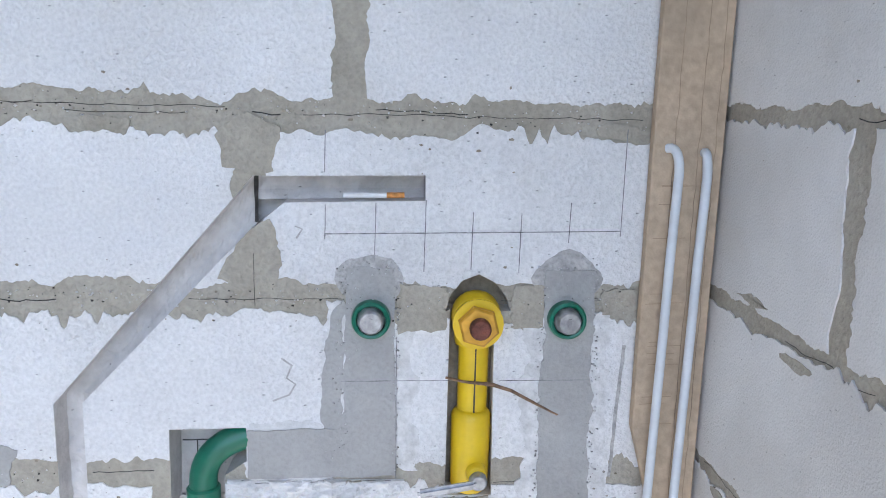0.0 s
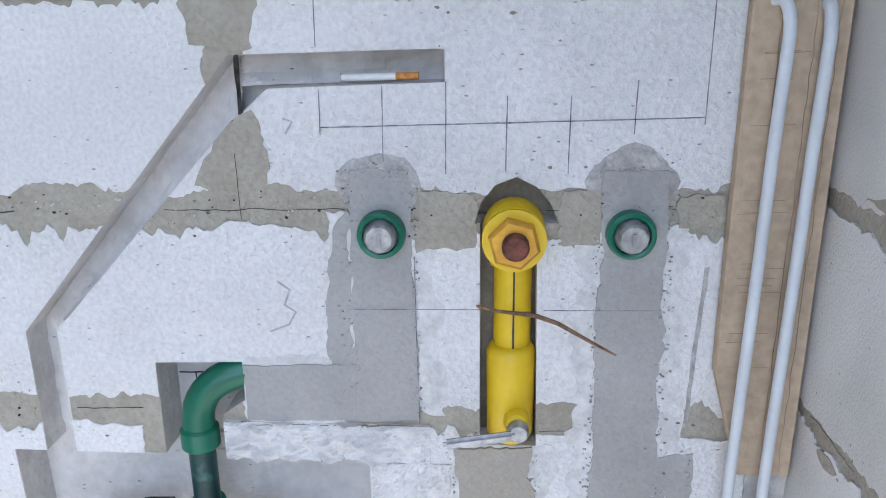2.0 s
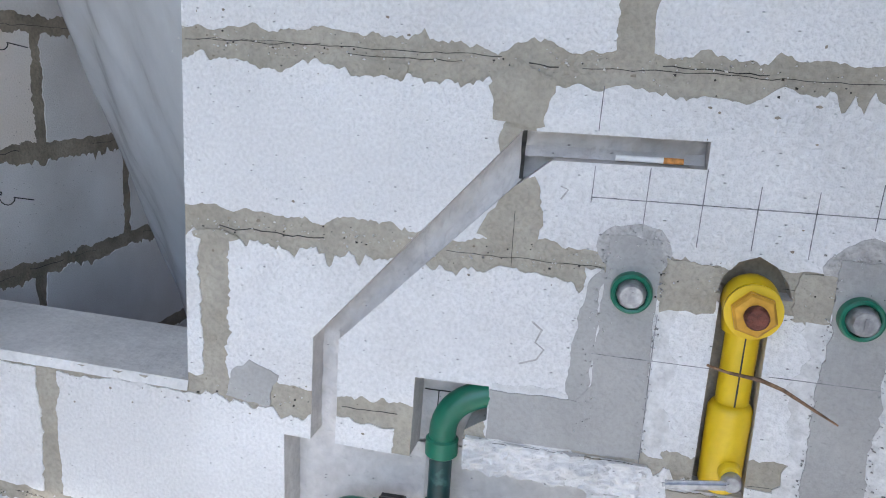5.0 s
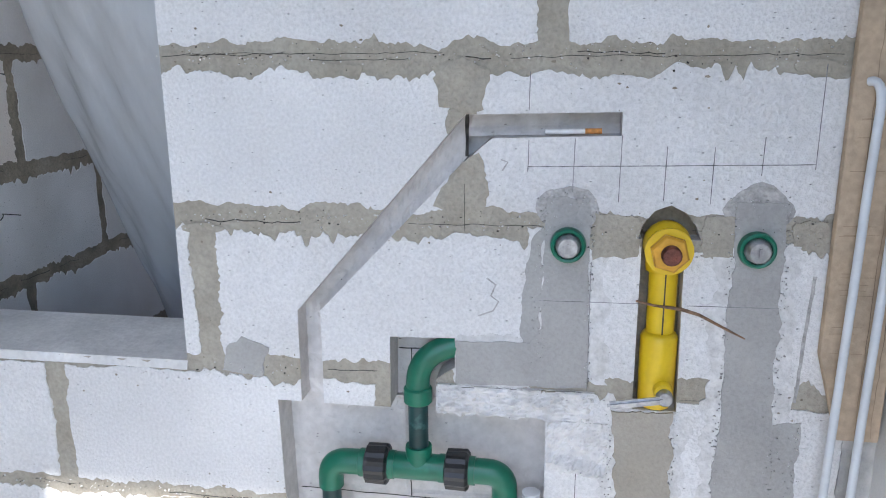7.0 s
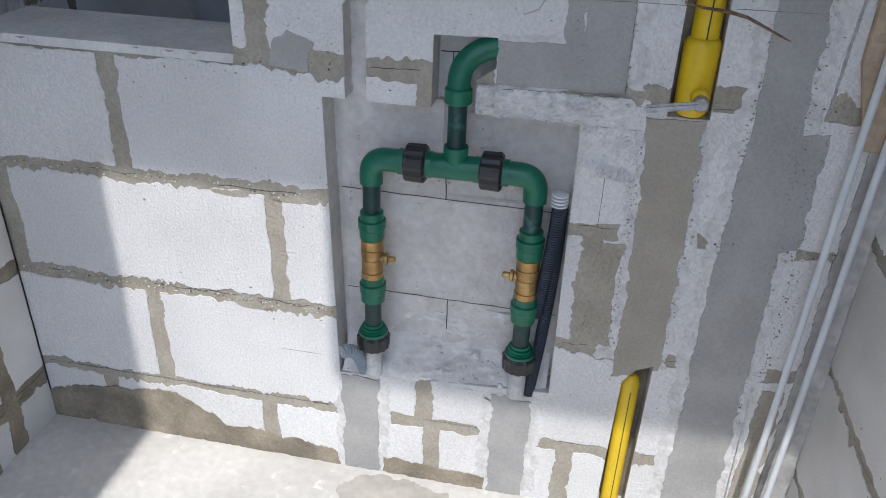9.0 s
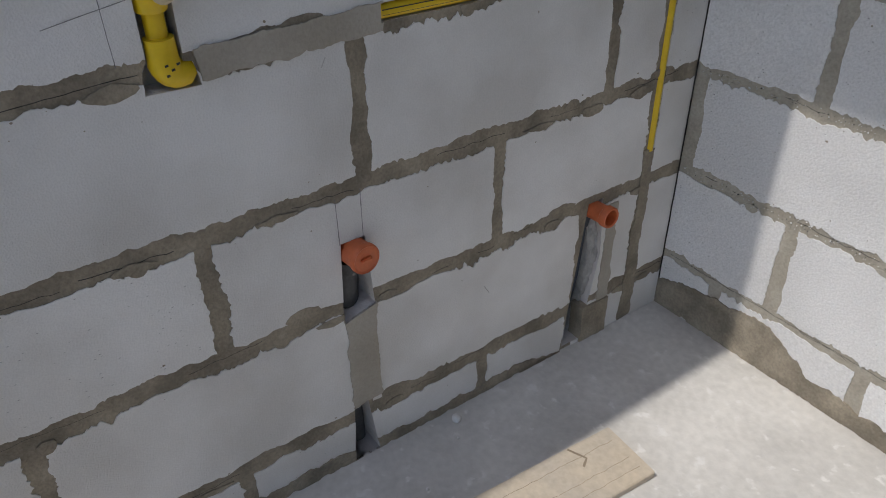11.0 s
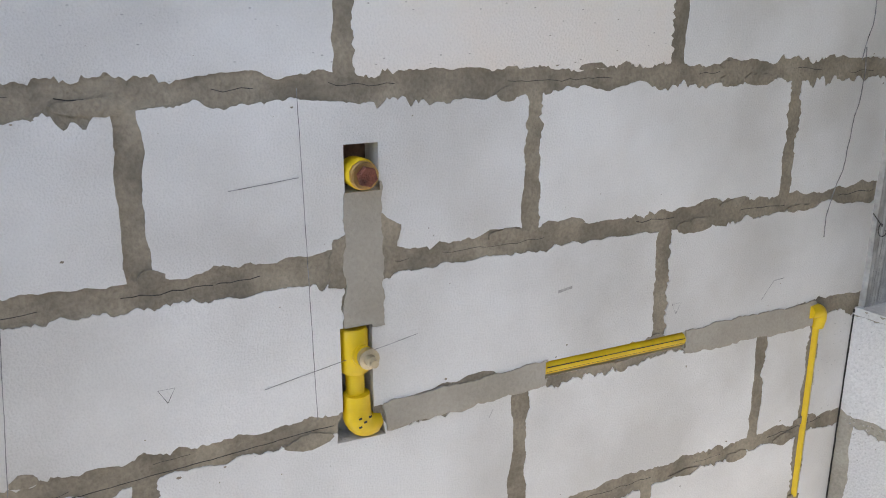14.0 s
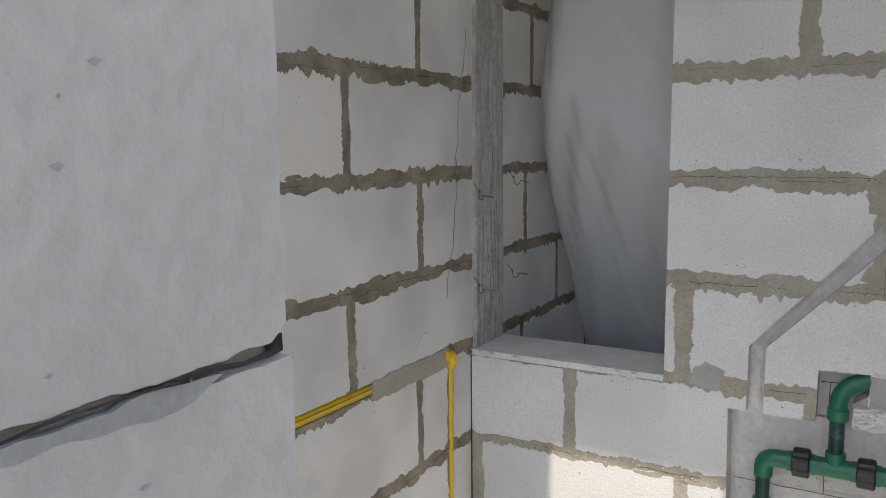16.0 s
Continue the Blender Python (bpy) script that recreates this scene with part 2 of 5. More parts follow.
def lathe(bm, start, axis, prof, seg=24, knurl=0.0, hexa=False):
    """A turned body from start along axis; prof: (distance, radius)."""
    start, axis = Vector(start), Vector(axis).normalized()
    side = axis.orthogonal().normalized()
    up = axis.cross(side)
    n = 6 if hexa else seg
    rings = []
    for d, r in prof:
        rings.append([bm.verts.new(start + axis * d + (side * math.cos(2 * math.pi * k / n) + up * math.sin(2 * math.pi * k / n)) * r * (1 - (knurl if k % 2 else 0))) for k in range(n)])
    for a, b in zip(rings, rings[1:]):
        for k in range(n):
            bm.faces.new((a[k], a[(k + 1) % n], b[(k + 1) % n], b[k]))
    bm.faces.new(rings[0][::-1])
    bm.faces.new(rings[-1])
    bmesh.ops.recalc_face_normals(bm, faces=bm.faces)
    return bm


def arc(a, corner, b, n=8):
    """Points of a smooth bend from a round corner to b."""
    a, c, b = Vector(a), Vector(corner), Vector(b)
    return [(1 - s) ** 2 * a + 2 * s * (1 - s) * c + s * s * b for s in [i / n for i in range(n + 1)]]


def wallA(u, v, h=0.0):
    return Vector((u, -h, v))


def wallB(u, v, h=0.0):
    return Vector((h, u, v))


X_D = 1.66


def wallD(u, v, h=0.0):
    return Vector((X_D - h, u, v))


X_E = 0.828


def wallE(u, v, h=0.0):
    return Vector((X_E + h, u, v))


def floorF(u, v, h=0.0):
    return Vector((u, v, 0.04 + h))


def inside(p, poly):
    s = 0
    for a, b in zip(poly, poly[1:] + poly[:1]):
        c = (b[0] - a[0]) * (p[1] - a[1]) - (b[1] - a[1]) * (p[0] - a[0])
        if c < -1e-9:
            return False
    return True


def ccw(poly):
    a = sum(p[0] * q[1] - q[0] * p[1] for p, q in zip(poly, poly[1:] + poly[:1]))
    return list(poly) if a > 0 else list(poly)[::-1]


def sheet(place, poly, cutters, h, depth, sides=0):
    """A flat piece of outline poly at height h over its wall, less the convex cutters, with edges of that depth."""
    bm = bmesh.new()
    bm.faces.new([bm.verts.new((u, v, 0)) for u, v in poly])
    bm.normal_update()
    bmesh.ops.triangulate(bm, faces=bm.faces[:], ngon_method="EAR_CLIP")
    us, vs = [p[0] for p in poly], [p[1] for p in poly]
    for cut in cutters:
        cut = ccw(cut)
        if max(c[0] for c in cut) < min(us) or min(c[0] for c in cut) > max(us) or max(c[1] for c in cut) < min(vs) or min(c[1] for c in cut) > max(vs):
            continue
        for a, b in zip(cut, cut[1:] + cut[:1]):
            no = Vector((b[1] - a[1], a[0] - b[0], 0))
            if no.length < 1e-6:
                continue
            bmesh.ops.bisect_plane(bm, geom=bm.verts[:] + bm.edges[:] + bm.faces[:], dist=1e-6, plane_co=(a[0], a[1], 0), plane_no=no)
        gone = [f for f in bm.faces if inside(f.calc_center_median(), cut)]
        bmesh.ops.delete(bm, geom=gone, context="FACES")
    if not bm.faces:
        bm.free()
        return None
    edge = [e for e in bm.edges if e.is_boundary]
    out = bmesh.ops.extrude_edge_only(bm, edges=edge)["geom"]
    for v in [g for g in out if isinstance(g, bmesh.types.BMVert)]:
        v.co.z -= depth
    for f in [g for g in out if isinstance(g, bmesh.types.BMFace)]:
        f.material_index = sides
    for v in bm.verts:
        v.co = place(v.co.x, v.co.y, h + v.co.z)
    bmesh.ops.recalc_face_normals(bm, faces=bm.faces)
    return bm


def wob(s, seed, f):
    return noise.noise(Vector((s * f, seed * 3.71, seed * 1.13)))


def ragged(u0, v0, u1, v1, insets, amps, seed, step=0.004):
    """A rectangle with torn edges. insets, amps: bottom, right, top, left."""
    pts = []
    corners = [(u0, v0), (u1, v0), (u1, v1), (u0, v1)]
    ib, ir, it, il = insets
    ins = [(u0 + il, v0 + ib), (u1 - ir, v0 + ib), (u1 - ir, v1 - it), (u0 + il, v1 - it)]
    nrm = [(0, 1), (-1, 0), (0, -1), (1, 0)]
    for k in range(4):
        a, b = ins[k], ins[(k + 1) % 4]
        length = math.hypot(b[0] - a[0], b[1] - a[1])
        n = max(2, int(length / step))
        for i in range(n):
            s = i / n
            d = length * s
            sd = seed + k * 17.3
            calm = min(1.3, max(0.15, 0.6 + 1.3 * wob(d, sd + 11, 7)))
            w = wob(d, sd, 12) * 0.9 + wob(d, sd + 5, 34) * 0.6 + (wob(d, sd + 9, 95) * 0.65 + wob(d, sd + 4, 230) * 0.5) * calm
            if k == 2:
                w += max(0.0, wob(d, sd + 2, 60) - 0.1) * 1.9 * calm - 0.12
            elif k == 0:
                w += max(0.0, wob(d, sd + 2, 38)) * 0.7 - 0.1
            ends = min(1.0, min(d, length - d) / 0.02)
            w = w * amps[k] * (0.35 + 0.65 * ends)
            pts.append((a[0] + (b[0] - a[0]) * s + nrm[k][0] * w, a[1] + (b[1] - a[1]) * s + nrm[k][1] * w))
    return pts


def blob(poly, seed, amp=0.004, step=0.006):
    """An outline that follows poly with a torn edge."""
    out = []
    for a, b in zip(poly, poly[1:] + poly[:1]):
        length = math.hypot(b[0] - a[0], b[1] - a[1])
        n = max(1, int(length / step))
        nx, ny = (b[1] - a[1]) / max(length, 1e-6), -(b[0] - a[0]) / max(length, 1e-6)
        for i in range(n):
            s = i / n
            p = (a[0] + (b[0] - a[0]) * s, a[1] + (b[1] - a[1]) * s)
            w = (noise.noise(Vector((p[0] * 25, p[1] * 25, seed))) + 0.5 * noise.noise(Vector((p[0] * 90, p[1] * 90, seed))) + 0.3 * noise.noise(Vector((p[0] * 220, p[1] * 220, seed)))) * amp
            out.append((p[0] + nx * w, p[1] + ny * w))
    return out


def lay_blocks(wall, place, rows, u0, u1, cutters, inset, amp, peach=(), proud=0.0025, seed=1, mat=None):
    """Blocks of a wall, each a piece of its own: rows of (bottom, top, joints)."""
    for r, (v0, v1, joints) in enumerate(rows):
        us = [u0] + [j for j in joints if u0 < j < u1] + [u1]
        for a, b in zip(us, us[1:]):
            sd = seed * 11.1 + r * 5.7 + a * 3.3
            il = inset[1] if a > u0 + 1e-4 else 0.001
            ir = inset[1] if b < u1 - 1e-4 else 0.001
            al = amp[1] if a > u0 + 1e-4 else 0.0005
            ar = amp[1] if b < u1 - 1e-4 else 0.0005
            if b - a < il + ir + 0.01:
                continue
            poly = ragged(a, v0, b, v1, (inset[0] * 0.85, ir, inset[0], il), (amp[0] * 0.8, ar, amp[0], al), sd)
            bm = sheet(place, poly, cutters, 0.0, proud)
            if bm is None:
                continue
            warm = any(p[0] == r and a - 0.01 < p[1] < b for p in peach)
            part("block", bm, AAC_PEACH if warm else (mat or AAC), wall, "peach-tinted aerated concrete block" if warm else "")


def plate(place, poly, h0, h1):
    """A prism of outline poly between two heights."""
    bm = bmesh.new()
    poly = ccw(poly)
    lo = [bm.verts.new(place(u, v, h0)) for u, v in poly]
    hi = [bm.verts.new(place(u, v, h1)) for u, v in poly]
    bm.faces.new(lo[::-1])
    bm.faces.new(hi)
    for k in range(len(poly)):
        j = (k + 1) % len(poly)
        bm.faces.new((lo[k], lo[j], hi[j], hi[k]))
    bmesh.ops.recalc_face_normals(bm, faces=bm.faces)
    return bm


def smear(wall, place, poly, mat, seed, h=0.0022, amp=0.004, cutters=(), name="filler", label=""):
    bm = sheet(place, blob(ccw(poly), seed, amp), list(cutters), h, h + 0.003)
    if bm:
        return part(name, bm, mat, wall, label)


def line(bm, place, pts, width, h, seed=0.0, wig=0.0):
    """A thin drawn line along pts."""
    run = []
    for a, b in zip(pts, pts[1:]):
        n = max(1, int(math.hypot(b[0] - a[0], b[1] - a[1]) / 0.012))
        run += [(a[0] + (b[0] - a[0]) * i / n, a[1] + (b[1] - a[1]) * i / n) for i in range(n)]
    run.append(pts[-1])
    run = [(u + wob(u + v, seed, 45) * wig, v + wob(u - v, seed + 3, 45) * wig) for u, v in run]
    prev = None
    for i, (u, v) in enumerate(run):
        q = run[min(i + 1, len(run) - 1)]
        p = run[max(i - 1, 0)]
        t = Vector((q[0] - p[0], q[1] - p[1]))
        t = t.normalized() if t.length else Vector((1, 0))
        w = width * 0.5 * (0.75 + 0.5 * abs(wob(i * 0.01, seed + 7, 60)))
        pair = [bm.verts.new(place(u - t.y * w, v + t.x * w, h)), bm.verts.new(place(u + t.y * w, v - t.x * w, h))]
        if prev:
            bm.faces.new((prev[0], pair[0], pair[1], prev[1]))
        prev = pair
    return bm


def rough_patch(place, u0, v0, u1, v1, hfun, n=26):
    """A lumpy solid face over a rectangle of its wall."""
    bm = bmesh.new()
    grid = [[bm.verts.new(place(u0 + (u1 - u0) * i / n, v0 + (v1 - v0) * j / n, hfun(i / n, j / n))) for i in range(n + 1)] for j in range(n + 1)]
    for j in range(n):
        for i in range(n):
            bm.faces.new((grid[j][i], grid[j][i + 1], grid[j + 1][i + 1], grid[j + 1][i]))
    ed = [e for e in bm.edges if e.is_boundary]
    out = bmesh.ops.extrude_edge_only(bm, edges=ed)["geom"]
    back = place(0, 0, -0.07) - place(0, 0, 0)
    for v in [g for g in out if isinstance(g, bmesh.types.BMVert)]:
        v.co += back * 0.6
    bmesh.ops.recalc_face_normals(bm, faces=bm.faces)
    return bm


# ---- structure: ground, floor, added sun-blocking slab ----
FLOOR = 0.04
bm = bmesh.new()
box(bm, -400, -400, -0.5, 400, 400, -0.30)
tagged(part("ground", bm, EARTH), "bare brown earth around the building", "ground", kind="structure")
bm = bmesh.new()
box(bm, -0.1, -3.4, -0.29, 1.9, 0.3, FLOOR)
floor_ob = tagged(part("floor", bm, CONCRETE), "dusty bare concrete slab floor", "floor", kind="structure")
# Unseen slab, added to bound the sun patch and darken behind the window.
BLOCKER_Z, SUN_TOP, SUN_L, SUN_R = 2.36, 0.72, 0.25, 0.71
open_y = -(BLOCKER_Z - SUN_TOP) / math.tan(radians(SUN_EL))
bm = bmesh.new()
box(bm, 0.001, open_y, BLOCKER_Z, 1.657, -0.001, BLOCKER_Z + 0.16)
box(bm, 0.001, 0.202, BLOCKER_Z, 1.699, 1.10, BLOCKER_Z + 0.16)
box(bm, 0.001, -2.69, BLOCKER_Z, SUN_L, open_y - 0.001, BLOCKER_Z + 0.16)
box(bm, SUN_R, -1.20, BLOCKER_Z, 1.657, open_y - 0.001, BLOCKER_Z + 0.16)
tagged(part("ceiling", bm, CONCRETE), "unseen added concrete slab that bounds the sun patch", "ceiling", kind="structure")

# ---- wall A: pipes, niche and window opening ----
JAMB, SILL = 0.556, 0.965
cuts_a = {
    "niche": ([(0.715, 0.908), (1.165, 0.906), (1.167, 0.335), (0.728, 0.305)], 0.06),
    "groove_low": ([(0.757, 0.90), (0.796, 0.90), (0.797, 1.072), (0.758, 1.069)], 0.056),
    "groove_slant": ([(0.758, 1.069), (0.797, 1.071), (1.033, 1.320), (1.033, 1.387)], 0.056),
    "groove_top": ([(1.033, 1.352), (1.262, 1.359), (1.262, 1.393), (1.033, 1.388)], 0.056),
    "groove_bend": ([(1.033, 1.318), (1.075, 1.354), (1.033, 1.354)], 0.056),
    "box": ([(0.910, 0.90), (0.987, 0.90), (0.987, 1.034), (0.912, 1.032)], 0.06),
    "box_side": ([(0.986, 0.962), (1.018, 0.985), (1.018, 1.035), (0.986, 1.034)], 0.06),
    "gas_slot": ([(1.299, 0.932), (1.366, 0.932), (1.361, 1.21), (1.299, 1.21)], 0.04),
    "gas_top": ([(1.293, 1.207), (1.384, 1.207), (1.376, 1.228), (1.36, 1.248), (1.338, 1.259), (1.315, 1.25), (1.3, 1.23)], 0.04),
    "gas_low": ([(1.296, 0.03), (1.352, 0.03), (1.357, 0.44), (1.325, 0.425), (1.304, 0.39)], 0.05),
}
window_a = [(-0.01, SILL), (JAMB, SILL), (JAMB, 2.25), (-0.01, 2.25)]
cut_a = [c[0] for c in cuts_a.values()]
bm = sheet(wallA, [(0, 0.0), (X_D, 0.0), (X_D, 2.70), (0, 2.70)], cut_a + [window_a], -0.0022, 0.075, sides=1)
wall_a = tagged(part("wall_north", bm, [MORTAR_A, AAC_CUT_SHADED]), "white aerated concrete block wall with smeared mortar joints and chased pipe grooves", "wall", kind="structure")
bm = bmesh.new()
box(bm, 0.0, 0.0775, 0.0, X_D + 0.2, 0.2, SILL - 0.001)
box(bm, JAMB, 0.0775, SILL, X_D + 0.2, 0.2, 2.70)
box(bm, 0.0, 0.0775, 2.25, JAMB - 0.001, 0.2, 2.70)
part("core", bm, AAC_CUT_SHADED, wall_a)
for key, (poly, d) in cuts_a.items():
    part("groove_bed" if "groove" in key else "recess_bed", plate(wallA, poly, -0.0765, -d), MORTAR if "gas" in key else AAC_CUT_SHADED, wall_a)
ROWS_A = [(0.0, 0.203, [0.17, 0.56, 0.93, 1.215, 1.5]), (0.203, 0.458, [0.317, 0.91, 1.5]), (0.458, 0.713, [0.02, 0.61, 1.21]),
          (0.713, 0.963, [0.304, 0.905, 1.505]), (0.963, 1.222, [0.604, 1.2]), (1.222, 1.471, [0.43, 1.032, 1.63]), (1.471, 1.725, [1.161]),
          (1.725, 1.98, [0.86, 1.45]), (1.98, 2.235, [1.161]), (2.235, 2.49, [0.27, 0.86, 1.45]), (2.49, 2.70, [0.56, 1.161])]
lay_blocks(wall_a, wallA, ROWS_A[:4], 0.0, X_D, cut_a, (0.016, 0.019), (0.012, 0.008), seed=1)
lay_blocks(wall_a, wallA, ROWS_A[4:9], JAMB, X_D, cut_a, (0.026, 0.022), (0.017, 0.010), seed=2)
lay_blocks(wall_a, wallA, ROWS_A[9:], 0.0, X_D, cut_a, (0.026, 0.022), (0.017, 0.010), seed=3)

def hacked_bed(c00, c10, c11, c01, seed):
    """A rough bed over four corners of a groove, hollow across its width: start low, end low, end high, start high."""
    bm = bmesh.new()
    n, rows = max(8, int(math.hypot(c10[0] - c00[0], c10[1] - c00[1]) / 0.005)), []
    for i in range(n + 1):
        q, row = i / n, []
        for k in range(9):
            w = k / 8
            u = (c00[0] + (c10[0] - c00[0]) * q) * (1 - w) + (c01[0] + (c11[0] - c01[0]) * q) * w
            v = (c00[1] + (c10[1] - c00[1]) * q) * (1 - w) + (c01[1] + (c11[1] - c01[1]) * q) * w
            h = -0.044 + 0.012 * max(0.0, 1 - 2.5 * w) + 0.005 * noise.noise(Vector((u * 26, v * 26, seed))) + 0.0025 * noise.noise(Vector((u * 110, v * 110, seed + 4)))
            row.append(bm.verts.new(wallA(u, v, h)))
        rows.append(row)
    for a, b in zip(rows, rows[1:]):
        for k in range(8):
            bm.faces.new((a[k], a[k + 1], b[k + 1], b[k]))
    bmesh.ops.recalc_face_normals(bm, faces=bm.faces)
    return bm


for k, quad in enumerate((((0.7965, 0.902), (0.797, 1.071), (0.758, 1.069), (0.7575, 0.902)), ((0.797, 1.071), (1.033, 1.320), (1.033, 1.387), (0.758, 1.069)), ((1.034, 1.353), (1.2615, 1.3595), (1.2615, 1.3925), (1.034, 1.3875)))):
    part("groove_bed", hacked_bed(*quad, 2.0 + k), AAC_CUT_SHADED, wall_a, "hacked rough groove bed")


def chopped(i, j):
    u, v = i * 0.44, j * 0.57
    step = -0.004 if j > 0.68 and i > 0.45 else 0.0
    return -0.0555 + step + 0.004 * noise.noise(Vector((u * 7, v * 16, 3.1))) + 0.0025 * noise.noise(Vector((u * 32, v * 60, 1.7))) + 0.0012 * noise.noise(Vector((u * 120, v * 150, 5.0)))


part("recess_bed", rough_patch(wallA, 0.729, 0.337, 1.164, 0.905, chopped, 110), AAC_CUT_SHADED, wall_a, "chiselled rough block face in the niche")

# sill cap, dusty and chipped along its front
bm = bmesh.new()
n = 60
top = []
for i in range(n + 1):
    u = JAMB * i / n
    chip = 0.006 * max(0, wob(u, 3, 30)) + 0.003 * abs(wob(u, 4, 90))
    top.append([bm.verts.new((u, 0.001 + chip - 0.004, SILL - 0.012)), bm.verts.new((u, 0.001 + chip, SILL + 0.004 - chip * 0.5)), bm.verts.new((u, 0.10, SILL + 0.006 + 0.002 * wob(u, 6, 20))), bm.verts.new((u, 0.2, SILL + 0.005))])
for a, b in zip(top, top[1:]):
    for k in range(3):
        bm.faces.new((a[k], b[k], b[k + 1], a[k + 1]))
bmesh.ops.recalc_face_normals(bm, faces=bm.faces)
part("sill", bm, material("dusty_sill", (0.78, 0.77, 0.745), 0.9, vary=0.1, scale=7, grain=90, bump=0.6, spots=(0.70, 0.69, 0.67)), wall_a, "dusty mortar-smeared window sill")

# cement haze smeared beside the fillers
for k, poly in enumerate(([(1.128, 0.98), (1.252, 0.97), (1.248, 1.20), (1.132, 1.22)], [(1.398, 0.06), (1.556, 0.06), (1.55, 0.66), (1.532, 0.95), (1.522, 1.21), (1.404, 1.20), (1.408, 0.94), (1.398, 0.66)],
                          [(1.248, 0.44), (1.38, 0.44), (1.384, 0.93), (1.25, 0.90), (1.262, 0.66)], [(1.02, 0.95), (1.14, 0.955), (1.12, 1.046), (1.02, 1.04)],
                          [(0.715, 0.06), (0.835, 0.06), (0.835, 0.29), (0.72, 0.29)], [(1.03, 0.06), (1.16, 0.06), (1.16, 0.30), (1.03, 0.30)])):
    smear(wall_a, wallA, poly, HAZE, 300 + k, 0.0006, 0.014, cut_a, "cement_haze")
# filler over the chased pipes
smear(wall_a, wallA, [(1.150, 0.96), (1.228, 0.963), (1.222, 1.268), (1.158, 1.266)], PLASTER, 1, 0.0018, 0.004, cut_a, label="grey filler strip")
smear(wall_a, wallA, [(1.019, 0.958), (1.153, 0.962), (1.153, 1.035), (1.019, 1.031)], PLASTER, 2, 0.0026, 0.003, cut_a, label="grey filler strip")
smear(wall_a, wallA, [(1.135, 1.033), (1.156, 1.034), (1.156, 1.062)], PLASTER, 8, 0.0022, 0.001, cut_a)
smear(wall_a, wallA, [(1.425, 0.04), (1.53, 0.04), (1.524, 0.66), (1.506, 0.94), (1.498, 1.268), (1.428, 1.266), (1.432, 0.94), (1.424, 0.66)], PLASTER, 3, 0.0026, 0.006, cut_a, label="grey filler strip")
smear(wall_a, wallA, [(1.282, 0.40), (1.366, 0.43), (1.366, 0.60), (1.362, 0.932), (1.268, 0.928), (1.275, 0.85), (1.283, 0.62)], PLASTER_TAN, 4, 0.0034, 0.008, cut_a, label="tan filler strip")
smear(wall_a, wallA, [(0.735, 0.04), (0.812, 0.04), (0.815, 0.30), (0.732, 0.30)], PLASTER, 5, 0.003, 0.008, cut_a, label="rough grey filler")
smear(wall_a, wallA, [(1.055, 0.04), (1.135, 0.04), (1.135, 0.31), (1.055, 0.31)], PLASTER, 6, 0.003, 0.008, cut_a, label="rough grey filler")
for k, (c, w) in enumerate((((1.19, 1.238), 0.047), ((1.462, 1.243), 0.049))):
    ring = [(c[0] + w * math.cos(a) * 1.0, c[1] + 0.012 + w * 0.72 * math.sin(a)) for a in [2 * math.pi * i / 20 for i in range(20)]]
    smear(wall_a, wallA, ring, WET, 20 + k, 0.0008, 0.007, cut_a, "damp_patch", "damp grey halo of mortar")
for k, poly in enumerate(([(1.128, 0.99), (1.15, 0.99), (1.155, 1.22), (1.135, 1.20), (1.122, 1.10)], [(1.50, 0.70), (1.552, 0.72), (1.55, 0.93), (1.508, 0.92)],
                          [(1.228, 1.176), (1.293, 1.18), (1.295, 1.242), (1.23, 1.245)], [(1.384, 1.18), (1.43, 1.185), (1.43, 1.245), (1.386, 1.245)],
                          [(1.512, 1.205), (1.556, 1.21), (1.556, 1.24), (1.512, 1.238)], [(0.985, 1.25), (1.02, 1.232), (1.065, 1.25), (1.068, 1.30), (1.055, 1.33), (1.02, 1.32)],
                          [(0.985, 1.44), (0.995, 1.40), (1.028, 1.392), (1.06, 1.395), (1.07, 1.45), (1.03, 1.47)], [(1.21, 0.47), (1.27, 0.47), (1.26, 0.58), (1.27, 0.69), (1.225, 0.69)],
                          [(0.62, 0.955), (0.69, 0.95), (0.705, 1.0), (0.66, 1.015), (0.63, 1.0)], [(1.55, 0.05), (1.6, 0.05), (1.6, 0.42), (1.56, 0.42)])):
    smear(wall_a, wallA, poly, (MORTAR_A, PLASTER)[k in (0, 1, 8)], 40 + k, 0.0012, 0.007, cut_a, "mortar_patch")
smear(wall_a, wallA, [(1.60, 0.04), (1.659, 0.04), (1.659, 0.92), (1.612, 0.92), (1.61, 0.5)], COLUMN, 60, 0.004, 0.004, cut_a, label="rough grey corner plaster")
smear(wall_a, wallA, [(0.0, 0.04), (0.72, 0.04), (0.70, 0.085), (0.45, 0.10), (0.33, 0.175), (0.12, 0.15), (0.0, 0.12)], MORTAR, 61, 0.003, 0.010, cut_a, "mortar_patch")
smear(wall_a, wallA, [(0.82, 0.04), (1.05, 0.04), (1.05, 0.075), (0.82, 0.085)], MORTAR, 62, 0.003, 0.010, cut_a, "mortar_patch")

# broken masonry at the foot of the niche
def rubble(i, j):
    r = noise.noise(Vector((i * 6, j * 5, 2.2))) * 0.012 + noise.noise(Vector((i * 19, j * 16, 7.2))) * 0.008
    return -0.060 + 0.062 * max(0.0, 1 - j * 2.2) + r * (1.0 if 0.03 < i < 0.97 and j < 0.9 else 0.2)
part("broken_masonry", rough_patch(wallA, 0.735, 0.312, 1.160, 0.497, rubble, 60), AAC_ROUGH, wall_a, "chipped broken block ledge")
